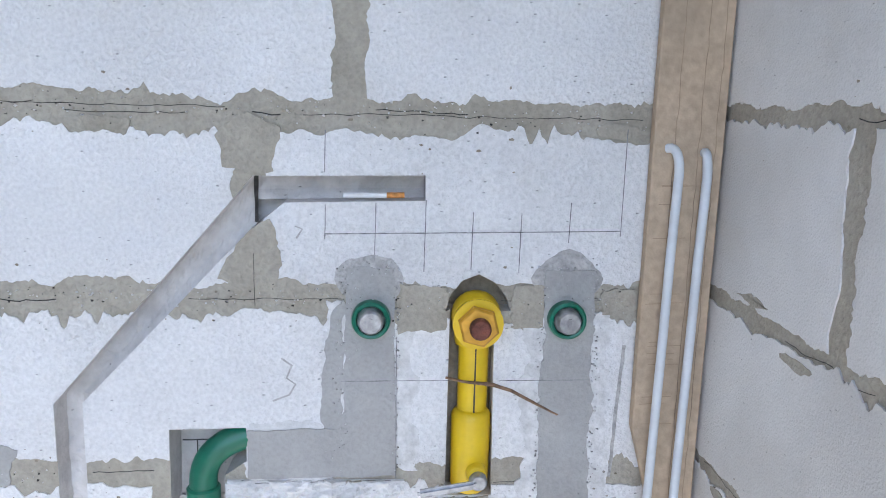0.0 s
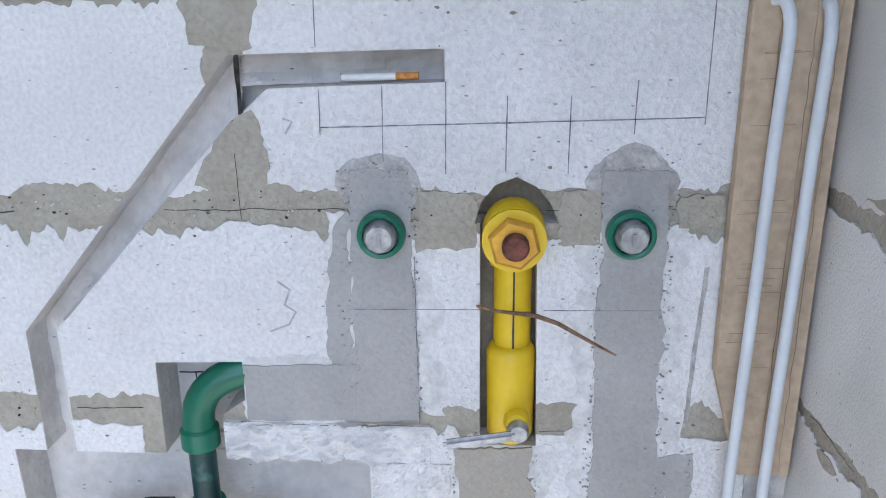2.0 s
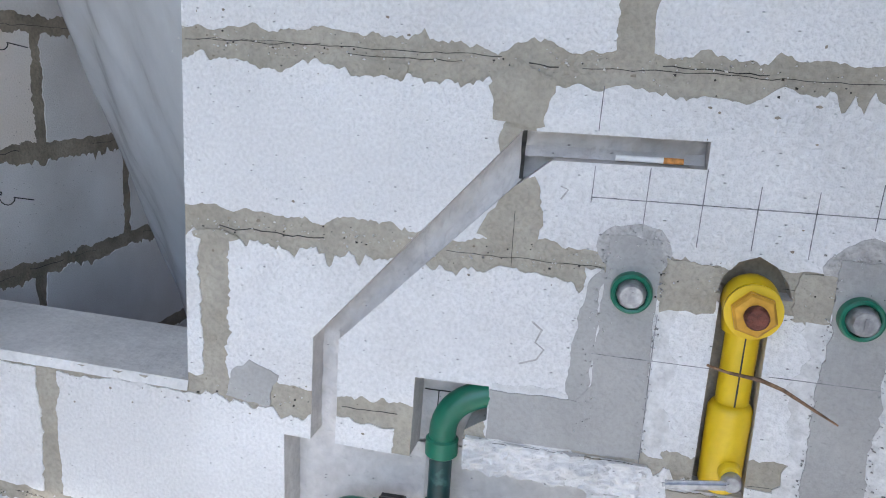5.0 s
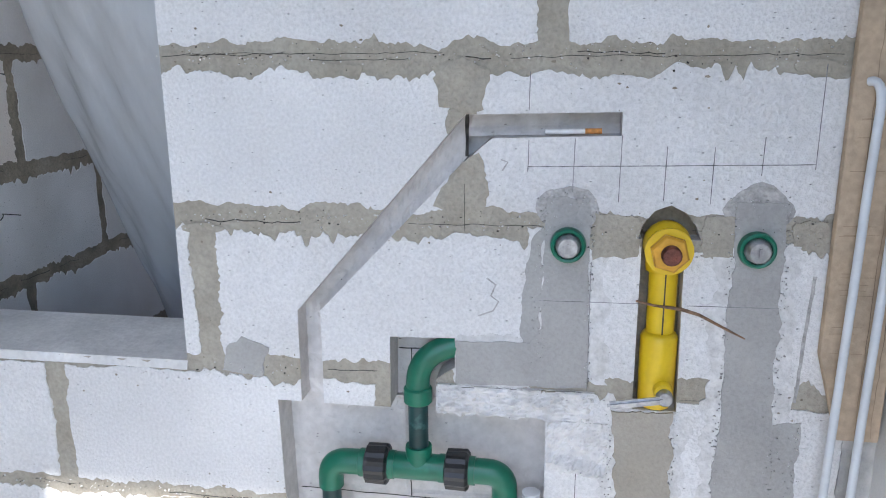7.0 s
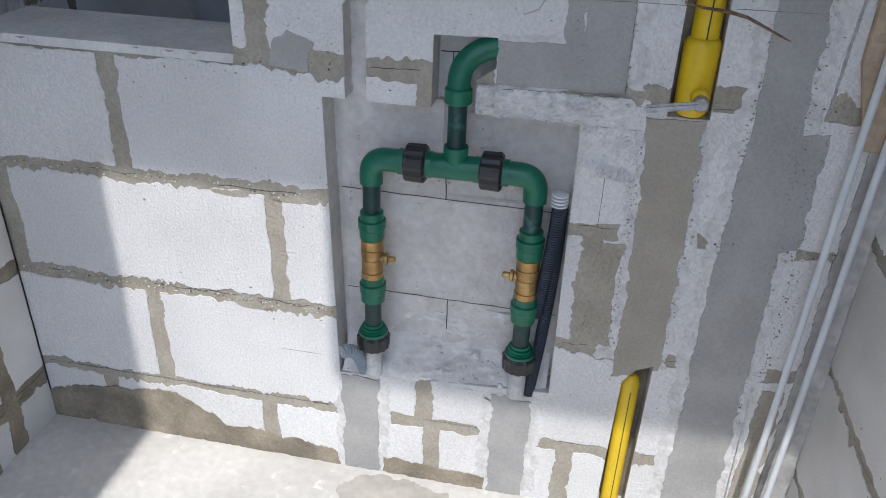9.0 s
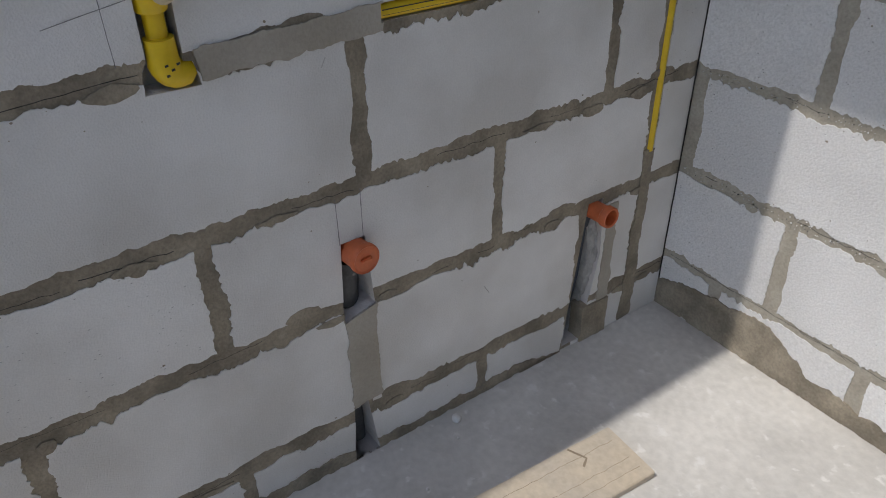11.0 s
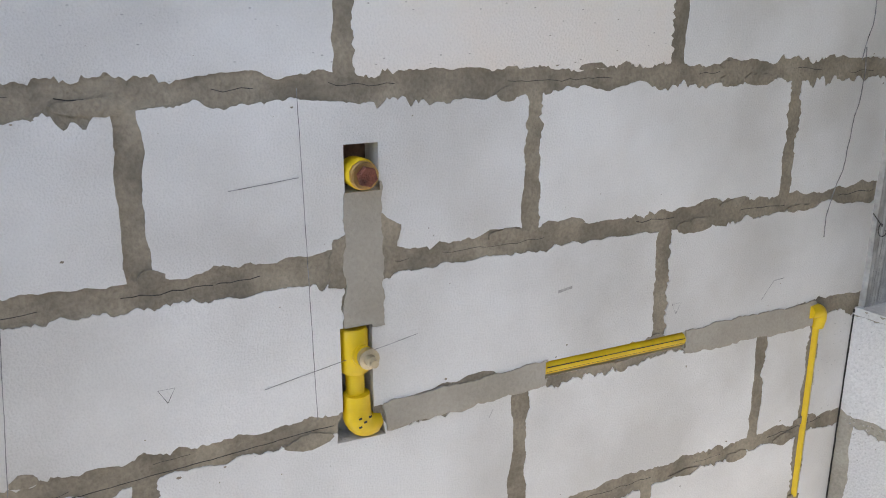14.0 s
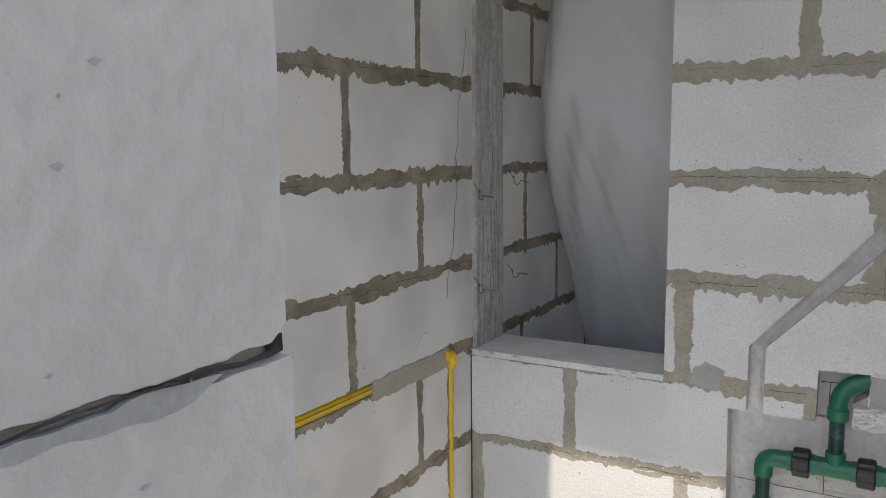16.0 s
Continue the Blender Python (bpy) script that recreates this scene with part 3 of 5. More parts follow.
part("broken_masonry", rough_patch(wallA, 0.99, 0.905, 1.24, 0.956, lambda i, j: 0.004 + 0.011 * noise.noise(Vector((i * 9, j * 3, 4.0))) + 0.007 * noise.noise(Vector((i * 30, j * 9, 4.0))), 44), AAC_ROUGH, wall_a, "chipped broken block edge")
part("broken_masonry", rough_patch(wallA, 1.168, 0.815, 1.264, 0.904, lambda i, j: 0.003 + 0.012 * max(0.0, 1 - abs(j - 0.25 + 0.3 * i) * 5) + 0.006 * noise.noise(Vector((i * 5, j * 5, 9.0))) + 0.004 * noise.noise(Vector((i * 20, j * 20, 9.0)))), AAC_ROUGH, wall_a, "chipped broken block edge")

# pencil marks and hairline gaps
bm = bmesh.new()
line(bm, wallA, [(1.128, 1.312), (1.53, 1.322)], 0.0016, 0.0008, 1, 0.0004)
for u, a, b in ((1.128, 1.305, 1.352), (1.195, 1.275, 1.355), (1.262, 1.262, 1.36), (1.326, 1.265, 1.345), (1.392, 1.262, 1.345), (1.459, 1.305, 1.36), (1.53, 1.315, 1.46), (1.128, 1.395, 1.45)):
    line(bm, wallA, [(u, a), (u + 0.001, b)], 0.0014, 0.0008, u, 0.0004)
line(bm, wallA, [(1.15, 1.106), (1.30, 1.108)], 0.0013, 0.0052, 3, 0.0004)
line(bm, wallA, [(1.37, 1.108), (1.50, 1.11)], 0.0013, 0.0056, 4, 0.0004)
line(bm, wallA, [(1.228, 0.96), (1.226, 1.17)], 0.0013, 0.0032, 5, 0.0006)
line(bm, wallA, [(1.215, 0.72), (1.216, 0.83)], 0.0013, 0.0062, 6, 0.0004)
line(bm, wallA, [(0.60, 0.345), (0.69, 0.345)], 0.0013, 0.0008, 7, 0.0004)
part("pencil_grid", bm, PENCIL, wall_a, "dark grey pencil grid lines")
bm = bmesh.new()
for a, b, z, s in ((JAMB + 0.005, 1.0, 1.474, 1), (1.10, 1.55, 1.47, 2), (0.945, 1.15, 1.219, 3), (1.37, 1.56, 1.222, 4), (1.03, 1.22, 0.953, 5), (0.02, 0.70, 0.206, 6), (1.37, 1.43, 0.951, 9)):
    line(bm, wallA, [(a, z), (b, z + 0.003)], 0.0010, -0.0012 if z != 0.953 else 0.0032, s, 0.003)
line(bm, wallA, [(1.034, 1.21), (1.033, 1.285)], 0.0009, 0.0018, 7, 0.001)
line(bm, wallA, [(1.033, 1.322), (1.0335, 1.386)], 0.006, -0.030, 8, 0.001)
for pts in ([(0.73, 0.715), (1.165, 0.712)], [(0.735, 0.492), (1.16, 0.49)], [(0.932, 0.712), (0.932, 0.80)], [(0.945, 0.42), (0.944, 0.49)], [(0.914, 0.99), (0.985, 0.992)], [(0.935, 0.90), (0.935, 0.99)]):
    line(bm, wallA, pts, 0.0022, -0.0505 if pts[0][1] < 0.9 else -0.0585, pts[0][0], 0.002)
part("hairline_crack", bm, CRACK, wall_a)

# ---- wall B: gas line and drains; it runs on past the window ----
cuts_b = {
    "gas_run": ([(-0.82, 0.978), (-0.497, 0.972), (-0.497, 1.004), (-0.82, 1.008)], 0.02),
    "gas_drop": ([(-0.127, 0.54), (-0.106, 0.54), (-0.108, 0.99), (-0.128, 0.99)], 0.02),
    "outlet": ([(-1.170, 1.335), (-1.118, 1.335), (-1.118, 1.402), (-1.170, 1.402)], 0.05),
    "tee": ([(-1.185, 0.985), (-1.135, 0.985), (-1.135, 1.135), (-1.185, 1.135)], 0.04),
    "elbow": ([(-1.196, 0.952), (-1.116, 0.949), (-1.122, 0.985), (-1.183, 0.999), (-1.193, 0.985)], 0.04),
    "drain_one": ([(-0.936, 0.42), (-0.866, 0.44), (-0.878, 0.60), (-0.928, 0.60)], 0.09),
    "drain_one_foot": ([(-0.944, 0.04), (-0.882, 0.04), (-0.90, 0.20), (-0.932, 0.185)], 0.09),
    "drain_two": ([(-0.345, 0.05), (-0.283, 0.05), (-0.245, 0.30), (-0.255, 0.455), (-0.300, 0.455)], 0.09),
}
cut_b = [c[0] for c in cuts_b.values()]
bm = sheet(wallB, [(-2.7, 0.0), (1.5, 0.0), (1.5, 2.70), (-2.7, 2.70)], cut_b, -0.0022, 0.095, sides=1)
wall_b = tagged(part("wall_west", bm, [MORTAR, AAC_CUT_SHADED]), "white aerated concrete block wall with a chased yellow gas line", "wall", kind="structure")
bm = bmesh.new()
box(bm, -0.22, -2.7, 0.0, -0.0975, 1.5, 2.70)
part("core", bm, AAC_CUT_SHADED, wall_b)
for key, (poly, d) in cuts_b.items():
    part("recess_bed", plate(wallB, poly, -0.0965, -d), CAVITY_SHADE if "drain" in key else (RUSTY_BED if key == "outlet" else COLUMN if key in ("tee", "elbow") else AAC_CUT_SHADED), wall_b)
odd = [-2.08, -1.47, -0.87, -0.28, 0.31, 0.9]
even = [-2.38, -1.76, -1.165, -0.568, 0.02, 0.6, 1.2]
ZB = [0.0, 0.17, 0.457, 0.709, 0.985, 1.229, 1.481, 1.727, 1.98, 2.235, 2.49, 2.70]
rows_b = []
for r in range(11):
    js = list(even if r % 2 == 0 else odd)
    if r == 1:
        js = [-2.08, -1.493, -0.905, -0.315, 0.31, 0.9]
    if r == 0:
        js = [-2.38, -1.76, -1.18, -0.915, -0.60, -0.33, 0.3, 0.9]
    if r in (5, 7):
        js = [-2.05, -1.448, -0.857, -0.268]
    if r < 4:
        js += [-0.125]
    if r in (4, 6, 8):
        js = [j for j in js if j < 0.0] + ([0.10, 0.66, 1.2] if r == 4 else [0.10, 0.70])
    if r in (3, 5, 7):
        js = [j for j in js if j < 0.0] + [0.10, {3: 0.36, 5: 0.385, 7: 0.43}[r], 0.97]
    rows_b.append((ZB[r], ZB[r + 1], sorted(js)))
lay_blocks(wall_b, wallB, rows_b, -2.7, 1.5, cut_b, (0.021, 0.016), (0.013, 0.009), peach=((6, -1.165), (5, 0.10)), seed=5, mat=AAC_SMOOTH)
for k, (poly, mat, h) in enumerate((
        ([(-1.178, 1.13), (-1.116, 1.13), (-1.115, 1.345), (-1.172, 1.345)], PLASTER_TAN, 0.0024),
        ([(-1.115, 0.955), (-0.815, 0.965), (-0.815, 1.012), (-1.12, 1.002)], PLASTER_TAN, 0.003),
        ([(-0.50, 0.958), (-0.135, 0.95), (-0.135, 1.005), (-0.50, 1.008)], PLASTER_TAN, 0.003),
        ([(-0.148, 0.045), (-0.105, 0.045), (-0.104, 0.54), (-0.135, 0.54)], MORTAR, 0.002),
        ([(-0.935, 0.19), (-0.868, 0.20), (-0.864, 0.44), (-0.935, 0.43)], PLASTER_TAN, 0.0028),
        ([(-0.24, 0.05), (-0.20, 0.05), (-0.205, 0.43), (-0.235, 0.43)], PLASTER_TAN, 0.002),
        ([(-1.20, 1.20), (-1.10, 1.20), (-1.085, 1.28), (-1.12, 1.30), (-1.19, 1.27)], MORTAR, 0.0014))):
    smear(wall_b, wallB, poly, mat, 70 + k, h, 0.006, cut_b, "filler", "smooth tan filler strip" if mat is PLASTER_TAN else "")
smear(wall_b, wallB, [(-1.6, 0.04), (-0.35, 0.04), (-0.5, 0.075), (-0.8, 0.06), (-1.0, 0.08), (-1.6, 0.06)], MORTAR, 90, 0.003, 0.012, cut_b, "mortar_patch")
# grey plastered strip in the window reveal
bm = rough_patch(wallB, 0.016, SILL, 0.19, 2.25, lambda i, j: 0.012 + 0.004 * noise.noise(Vector((i * 9, j * 3, 1))) + 0.003 * noise.noise(Vector((i * 30, j * 8, 3))), 40)
part("reveal_plaster", bm, COLUMN, wall_b, "rough streaked grey cement plaster strip")
bm = bmesh.new()
line(bm, wallB, [(-1.225, 1.0), (-1.232, 1.48)], 0.0012, 0.0008, 1, 0.0005)
line(bm, wallB, [(-1.30, 1.065), (-1.06, 1.105)], 0.0012, 0.0008, 2, 0.0005)
line(bm, wallB, [(-1.33, 1.352), (-1.235, 1.362)], 0.0012, 0.0008, 3, 0.0005)
line(bm, wallB, [(-1.63, 0.98), (-1.60, 1.30)], 0.0012, 0.0008, 4, 0.0005)
line(bm, wallB, [(-0.93, 0.60), (-0.931, 0.695)], 0.0018, 0.0012, 5, 0.0002)
line(bm, wallB, [(-0.882, 0.60), (-0.881, 0.70)], 0.0018, 0.0012, 6, 0.0002)
for u, v in ((-1.43, 1.075), (-0.528, 1.045)):
    line(bm, wallB, [(u, v), (u - 0.011, v + 0.02), (u + 0.011, v + 0.02), (u, v)], 0.0012, 0.0008, u)
line(bm, wallB, [(-0.30, 1.035), (-0.27, 1.07), (-0.24, 1.072)], 0.0012, 0.0008, 8)
part("pencil_grid", bm, PENCIL, wall_b, "grey pencil lines and marks")
bm = bmesh.new()
line(bm, wallB, [(-0.002, 0.05), (-0.002, SILL)], 0.004, 0.001, 2, 0.0008)
line(bm, wallA, [(0.002, 0.05), (0.002, SILL)], 0.003, 0.001, 2, 0.0008)
line(bm, wallB, [(-1.62, 0.968), (-1.2, 0.985)], 0.0014, 0.0008, 3, 0.002)
part("hairline_crack", bm, CRACK, wall_b)

# ---- wall D, beside the board ----
bm = sheet(wallD, [(-1.7, 0.0), (0.0, 0.0), (0.0, 2.70), (-1.7, 2.70)], [], -0.0022, 0.15)
wall_d = tagged(part("wall_east", bm, MORTAR_A), "white aerated concrete block wall with mortar joints", "wall", kind="structure")
ja = [-1.52, -0.92, -0.325]
jb = [-1.22, -0.62]
ZD = [0.0, 0.24, 0.49, 0.755, 1.0, 1.24, 1.487, 1.735, 1.98, 2.235, 2.49, 2.70]
lay_blocks(wall_d, wallD, [(ZD[r], ZD[r + 1], jb if r % 2 == 0 else ja) for r in range(11)], -1.7, 0.0, [], (0.011, 0.017), (0.012, 0.009), seed=9, mat=AAC_SMOOTH)

def flecks(wall, place, rows, u0, u1, count, seed, keep):
    """Tiny mortar splashes along the bed joints, too small to pick apart."""
    rnd = random.Random(seed)
    bm = bmesh.new()
    while count:
        v = rnd.choice(rows) + rnd.gauss(0, 0.03)
        u = rnd.uniform(u0, u1)
        if not keep(u, v):
            continue
        count -= 1
        r = 0.0006 + 0.0020 * rnd.random() ** 3
        n = rnd.randint(5, 7)
        st = rnd.uniform(0.6, 1.8)
        bm.faces.new([bm.verts.new(place(u + r * st * math.cos(6.283 * k / n) * rnd.uniform(0.6, 1.2), v + r * math.sin(6.283 * k / n) * rnd.uniform(0.6, 1.2), 0.0006)) for k in range(n)])
    part("mortar_fleck", bm, MORTAR, wall, "tiny mortar flecks")["kind"] = "stuff"


flecks(wall_a, wallA, [0.458, 0.713, 0.963, 1.222, 1.471, 1.725], 0.01, 1.55, 420, 3, lambda u, v: (v < SILL or u > JAMB + 0.01) and not any(inside((u, v), ccw(c)) for c in cut_a))
flecks(wall_b, wallB, ZB[1:9], -2.2, -0.01, 420, 4, lambda u, v: not any(inside((u, v), ccw(c)) for c in cut_b))
flecks(wall_d, wallD, ZD[1:8], -0.9, -0.01, 120, 5, lambda u, v: True)
# ---- partition at the way out, and the added sky-blocking wall ----
E_END, E_JOINT = -1.710, 1.481
bm = sheet(wallE, [(-2.6, 0.0), (E_END - 0.004, 0.0), (E_END - 0.004, 1.95), (-2.6, 1.95)], [], -0.006, 0.11)
wall_e = tagged(part("wall_partition", bm, MORTAR_A), "end of a white aerated concrete partition with a cracked joint", "wall", kind="structure")
notch = [(E_END - 0.016, E_JOINT + 0.003), (E_END + 0.002, E_JOINT - 0.004), (E_END + 0.002, E_JOINT + 0.016)]
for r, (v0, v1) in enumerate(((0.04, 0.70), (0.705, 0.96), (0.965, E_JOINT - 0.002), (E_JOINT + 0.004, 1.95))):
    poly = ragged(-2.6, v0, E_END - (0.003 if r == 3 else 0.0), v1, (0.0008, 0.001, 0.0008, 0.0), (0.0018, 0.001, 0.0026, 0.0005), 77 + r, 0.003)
    part("block", sheet(wallE, poly, [notch], 0.0, 0.118), AAC_NEAR_SHADED, wall_e)
smear(wall_e, wallE, [(-2.5, E_JOINT - 0.006), (E_END - 0.055, E_JOINT - 0.007), (E_END - 0.040, E_JOINT), (-2.5, E_JOINT + 0.001)], PLASTER, 230, 0.0002, 0.003, (), "mortar_patch")
bm = bmesh.new()
line(bm, wallA, [(1.066, 1.138), (1.080, 1.128), (1.074, 1.112), (1.086, 1.097), (1.078, 1.082), (1.056, 1.074)], 0.0034, 0.0007, 5, 0.005)
line(bm, wallA, [(1.09, 1.305), (1.098, 1.318), (1.088, 1.322)], 0.003, 0.0007, 6, 0.001)
line(bm, wallA, [(1.538, 0.96), (1.541, 1.06), (1.546, 1.16)], 0.006, 0.0007, 7, 0.002)
line(bm, wallB, [(-0.93, 0.93), (-0.922, 0.945)], 0.002, 0.0007, 5)
line(bm, wallB, [(-0.60, 0.36), (-0.585, 0.335)], 0.0016, 0.0007, 6)
line(bm, wallB, [(-0.80, 1.13), (-0.77, 1.135)], 0.006, 0.0007, 8, 0.003)
part("scuff", bm, WET, wall_a, "grey scuffs and gouges")
rnd = random.Random(8)
for k in range(16):
    u, v, r = rnd.uniform(-1.90, -1.72), rnd.uniform(1.30, 1.70), rnd.uniform(0.0006, 0.0018)
    smear(wall_e, wallE, [(u - r * rnd.uniform(1, 3), v), (u, v - r), (u + r * rnd.uniform(1, 3), v + r * 0.4), (u, v + r)], PLASTER, 200 + k, 0.0003, 0.0006, (), "scuff")
crk = bmesh.new()
# Dark plate in the notch, standing in for the shade of its cavity.
line(crk, wallE, [(E_END - 0.001, E_JOINT + 0.003), (E_END - 0.012, E_JOINT + 0.002)], 0.010, -0.0045, 4, 0.001)
line(crk, wallE, [(E_END - 0.010, E_JOINT + 0.002), (E_END - 0.030, E_JOINT + 0.0015), (E_END - 0.042, E_JOINT + 0.0025), (E_END - 0.056, E_JOINT + 0.002)], 0.0028, 0.0009, 2, 0.002)
line(crk, wallE, [(E_END - 0.056, E_JOINT + 0.002), (E_END - 0.10, E_JOINT + 0.003), (E_END - 0.3, E_JOINT + 0.002)], 0.0014, 0.0009, 3, 0.002)
part("hairline_crack", crk, CRACK, wall_e)


# Unseen walls, added to keep sky light off the space behind the film.
bm = bmesh.new()
box(bm, -0.2, 1.5, -0.3, 1.9, 1.7, 2.70)
box(bm, 1.7, 0.2, -0.3, 1.9, 1.499, 2.70)
tagged(part("wall_sky_block", bm, AAC_CUT_SHADED), "plain grey unseen wall added to block sky behind the window", "wall", kind="structure")

# mortar squeezed out of the bed joints and wiped over the block edges
def squeezed(wall, place, levels, u0, u1, per_metre, seed, mat, cutters, keep):
    rng = random.Random(seed)
    for z in levels:
        for k in range(int((u1 - u0) * per_metre)):
            u, w, hgt = rng.uniform(u0, u1), rng.uniform(0.012, 0.045), rng.uniform(0.008, 0.018)
            v = z + rng.choice((-1, -1, 1)) * rng.uniform(0.010, 0.020)
            if not (keep(u - w, v - hgt) and keep(u + w, v + hgt)):
                continue
            ring = [(u + w * math.cos(a), v + hgt * math.sin(a) * (1 if math.sin(a) * (v - z) > 0 else 0.5)) for a in [2 * math.pi * i / 14 for i in range(14)]]
            smear(wall, place, ring, mat, seed + k * 1.7 + z * 9, 0.0007 + 0.00002 * k, 0.006, cutters, "mortar_patch")


squeezed(wall_b, wallB, ZB[1:8], -1.75, -0.05, 5.0, 410, MORTAR, cut_b, lambda u, v: u < -0.03)
squeezed(wall_a, wallA, [1.222, 1.471, 1.725], 0.58, 1.54, 4.0, 420, MORTAR_A, cut_a, lambda u, v: u > JAMB + 0.01 and u < 1.55 and v < 2.6)
squeezed(wall_a, wallA, [0.458, 0.713], 0.03, 0.70, 4.0, 430, MORTAR_A, cut_a, lambda u, v: 0.01 < u < 0.71)
squeezed(wall_d, wallD, ZD[3:8], -0.8, -0.05, 5.0, 440, MORTAR_A, [], lambda u, v: u < -0.03)

# fine broken gaps along the bed joints
rnd = random.Random(21)


def joint_gaps(wall, place, levels, u0, u1, keep, h):
    bm = bmesh.new()
    for z in levels:
        u = u0
        while u < u1:
            u += rnd.uniform(0.02, 0.22)
            ln = rnd.uniform(0.03, 0.20)
            dz = rnd.uniform(-0.007, 0.007)
            if u + ln < u1 and all(keep(u + ln * q / 4, z + dz) for q in range(5)):
                line(bm, place, [(u, z + dz), (u + ln, z + dz + rnd.uniform(-0.004, 0.004))], rnd.uniform(0.0007, 0.0018), h, rnd.uniform(0, 50), 0.005)
            u += ln
    part("hairline_crack", bm, CRACK, wall)


joint_gaps(wall_a, wallA, [0.206, 0.458, 0.713, 0.963, 1.222, 1.471, 1.725], 0.02, 1.54, lambda u, v: (v < SILL - 0.02 or u > JAMB + 0.01) and not any(inside((u, v), ccw(c)) for c in cut_a), -0.0014)
joint_gaps(wall_b, wallB, ZB[1:9], -2.2, 1.2, lambda u, v: not any(inside((u, v), ccw(c)) for c in cut_b), -0.0014)
joint_gaps(wall_d, wallD, ZD[1:8], -1.2, -0.02, lambda u, v: True, -0.0014)

# ---- plastic film behind the window ----
film = bmesh.new()
nu, nv = 70, 90
grid = []
for j in range(nv + 1):
    z = 0.35 + 2.2 * j / nv
    row = []
    ye = max(0.24, 0.32 + (1.56 - z) * 0.50)
    xe = 0.055 - (1.56 - z) * 0.13 if z > 1.56 else 0.055 + (1.56 - z) * 0.03
    for i in range(nu + 1):
        s = (i / nu) ** 1.3
        x = xe + (1.05 - xe) * s
        y = ye - 0.16 * math.sin(min(s * 1.6, 1) * math.pi / 2) + 0.07 * math.exp(-s * 26)
        y += 0.014 * wob(s * 3 - z * 0.9, 4, 5) + 0.008 * wob(s * 5 + z * 1.3, 9, 9) + 0.008 * math.sin((s * 1.5 - 0.22 * z) * 30 + 3 * wob(z, 2, 2)) * max(0, 1 - s * 1.3)
        row.append(film.verts.new((x, max(y, 0.206 + 0.004 * wob(s + z, 3, 20)), z)))
    grid.append(row)
for a, b in zip(grid, grid[1:]):
    for i in range(nu):
        film.faces.new((a[i], a[i + 1], b[i + 1], b[i]))
tagged(part("plastic_film", film, FILM, smooth=True), "wrinkled milky plastic sheet hung across the window opening", "plastic sheet")


# ---- water manifold in the niche ----
PZ, HY = 0.803, 0.0
UL, UR, UT = 0.803, 1.101, 0.957


def pA(u, v, h=HY):
    return wallA(u, v, h)


manifold = thing("water_manifold", "green plastic water pipe loop with brass valves in a wall niche", "pipework")
X, Z = Vector((1, 0, 0)), Vector((0, 0, 1))
R = 0.0165
for u0, u1 in ((UL + 0.03, 0.865), (1.04, UR - 0.03)):
    part("pipe", lathe(bmesh.new(), pA(u0, PZ), X, [(0, 0.0175), (u1 - u0, 0.0175)]), GREEN, manifold, smooth=True)
for u, sgn in ((UL, 1), (UR, -1)):
    el = bmesh.new()
    pts = [pA(u + sgn * 0.052, PZ)] + arc(pA(u + sgn * 0.030, PZ), pA(u, PZ), pA(u, PZ - 0.03), 8) + [pA(u, PZ - 0.048)]
    sweep(el, pts, [0.0215] * len(pts), 20)
    part("elbow", el, GREEN, manifold, smooth=True)
tee = bmesh.new()
lathe(tee, pA(0.906, PZ), X, [(0, 0.0215), (0.004, 0.0225), (0.096, 0.0225), (0.1, 0.0215)])
lathe(tee, pA(UT, PZ), Z, [(0, 0.02), (0.035, 0.0225), (0.04, 0.0215)])
part("tee", tee, GREEN, manifold, smooth=True)
for u in (0.886, 1.022):
    nut = bmesh.new()
    lathe(nut, pA(u - 0.020, PZ), X, [(0, 0.026), (0.003, 0.034), (0.036, 0.035), (0.040, 0.030)], 28, 0.07)
    nut_ob = part("union_nut", nut, BLACK, manifold, "ribbed black union nut")
    part("collar", lathe(bmesh.new(), pA(u - 0.030, PZ), X, [(0, 0.024), (0.06, 0.024)]), GREEN, nut_ob, smooth=True)
part("riser", lathe(bmesh.new(), pA(UT, PZ + 0.03), Z, [(0, R), (0.105, R)]), DKGREEN, manifold, "dark green speckled pipe", smooth=True)
bend = bmesh.new()
pts = [pA(UT, 0.925)] + arc(pA(UT, 0.955), pA(UT, 1.012), pA(1.030, 1.020, -0.020), 10) + [pA(1.05, 1.02, -0.045)]
sweep(bend, pts, [0.0195] * len(pts), 20)
bend_ob = part("bend", bend, GREEN, manifold, smooth=True)
part("socket", lathe(bmesh.new(), pA(UT, 0.920), Z, [(0, 0.0205), (0.003, 0.0235), (0.026, 0.0235), (0.029, 0.0205)]), GREEN, bend_ob, smooth=True)


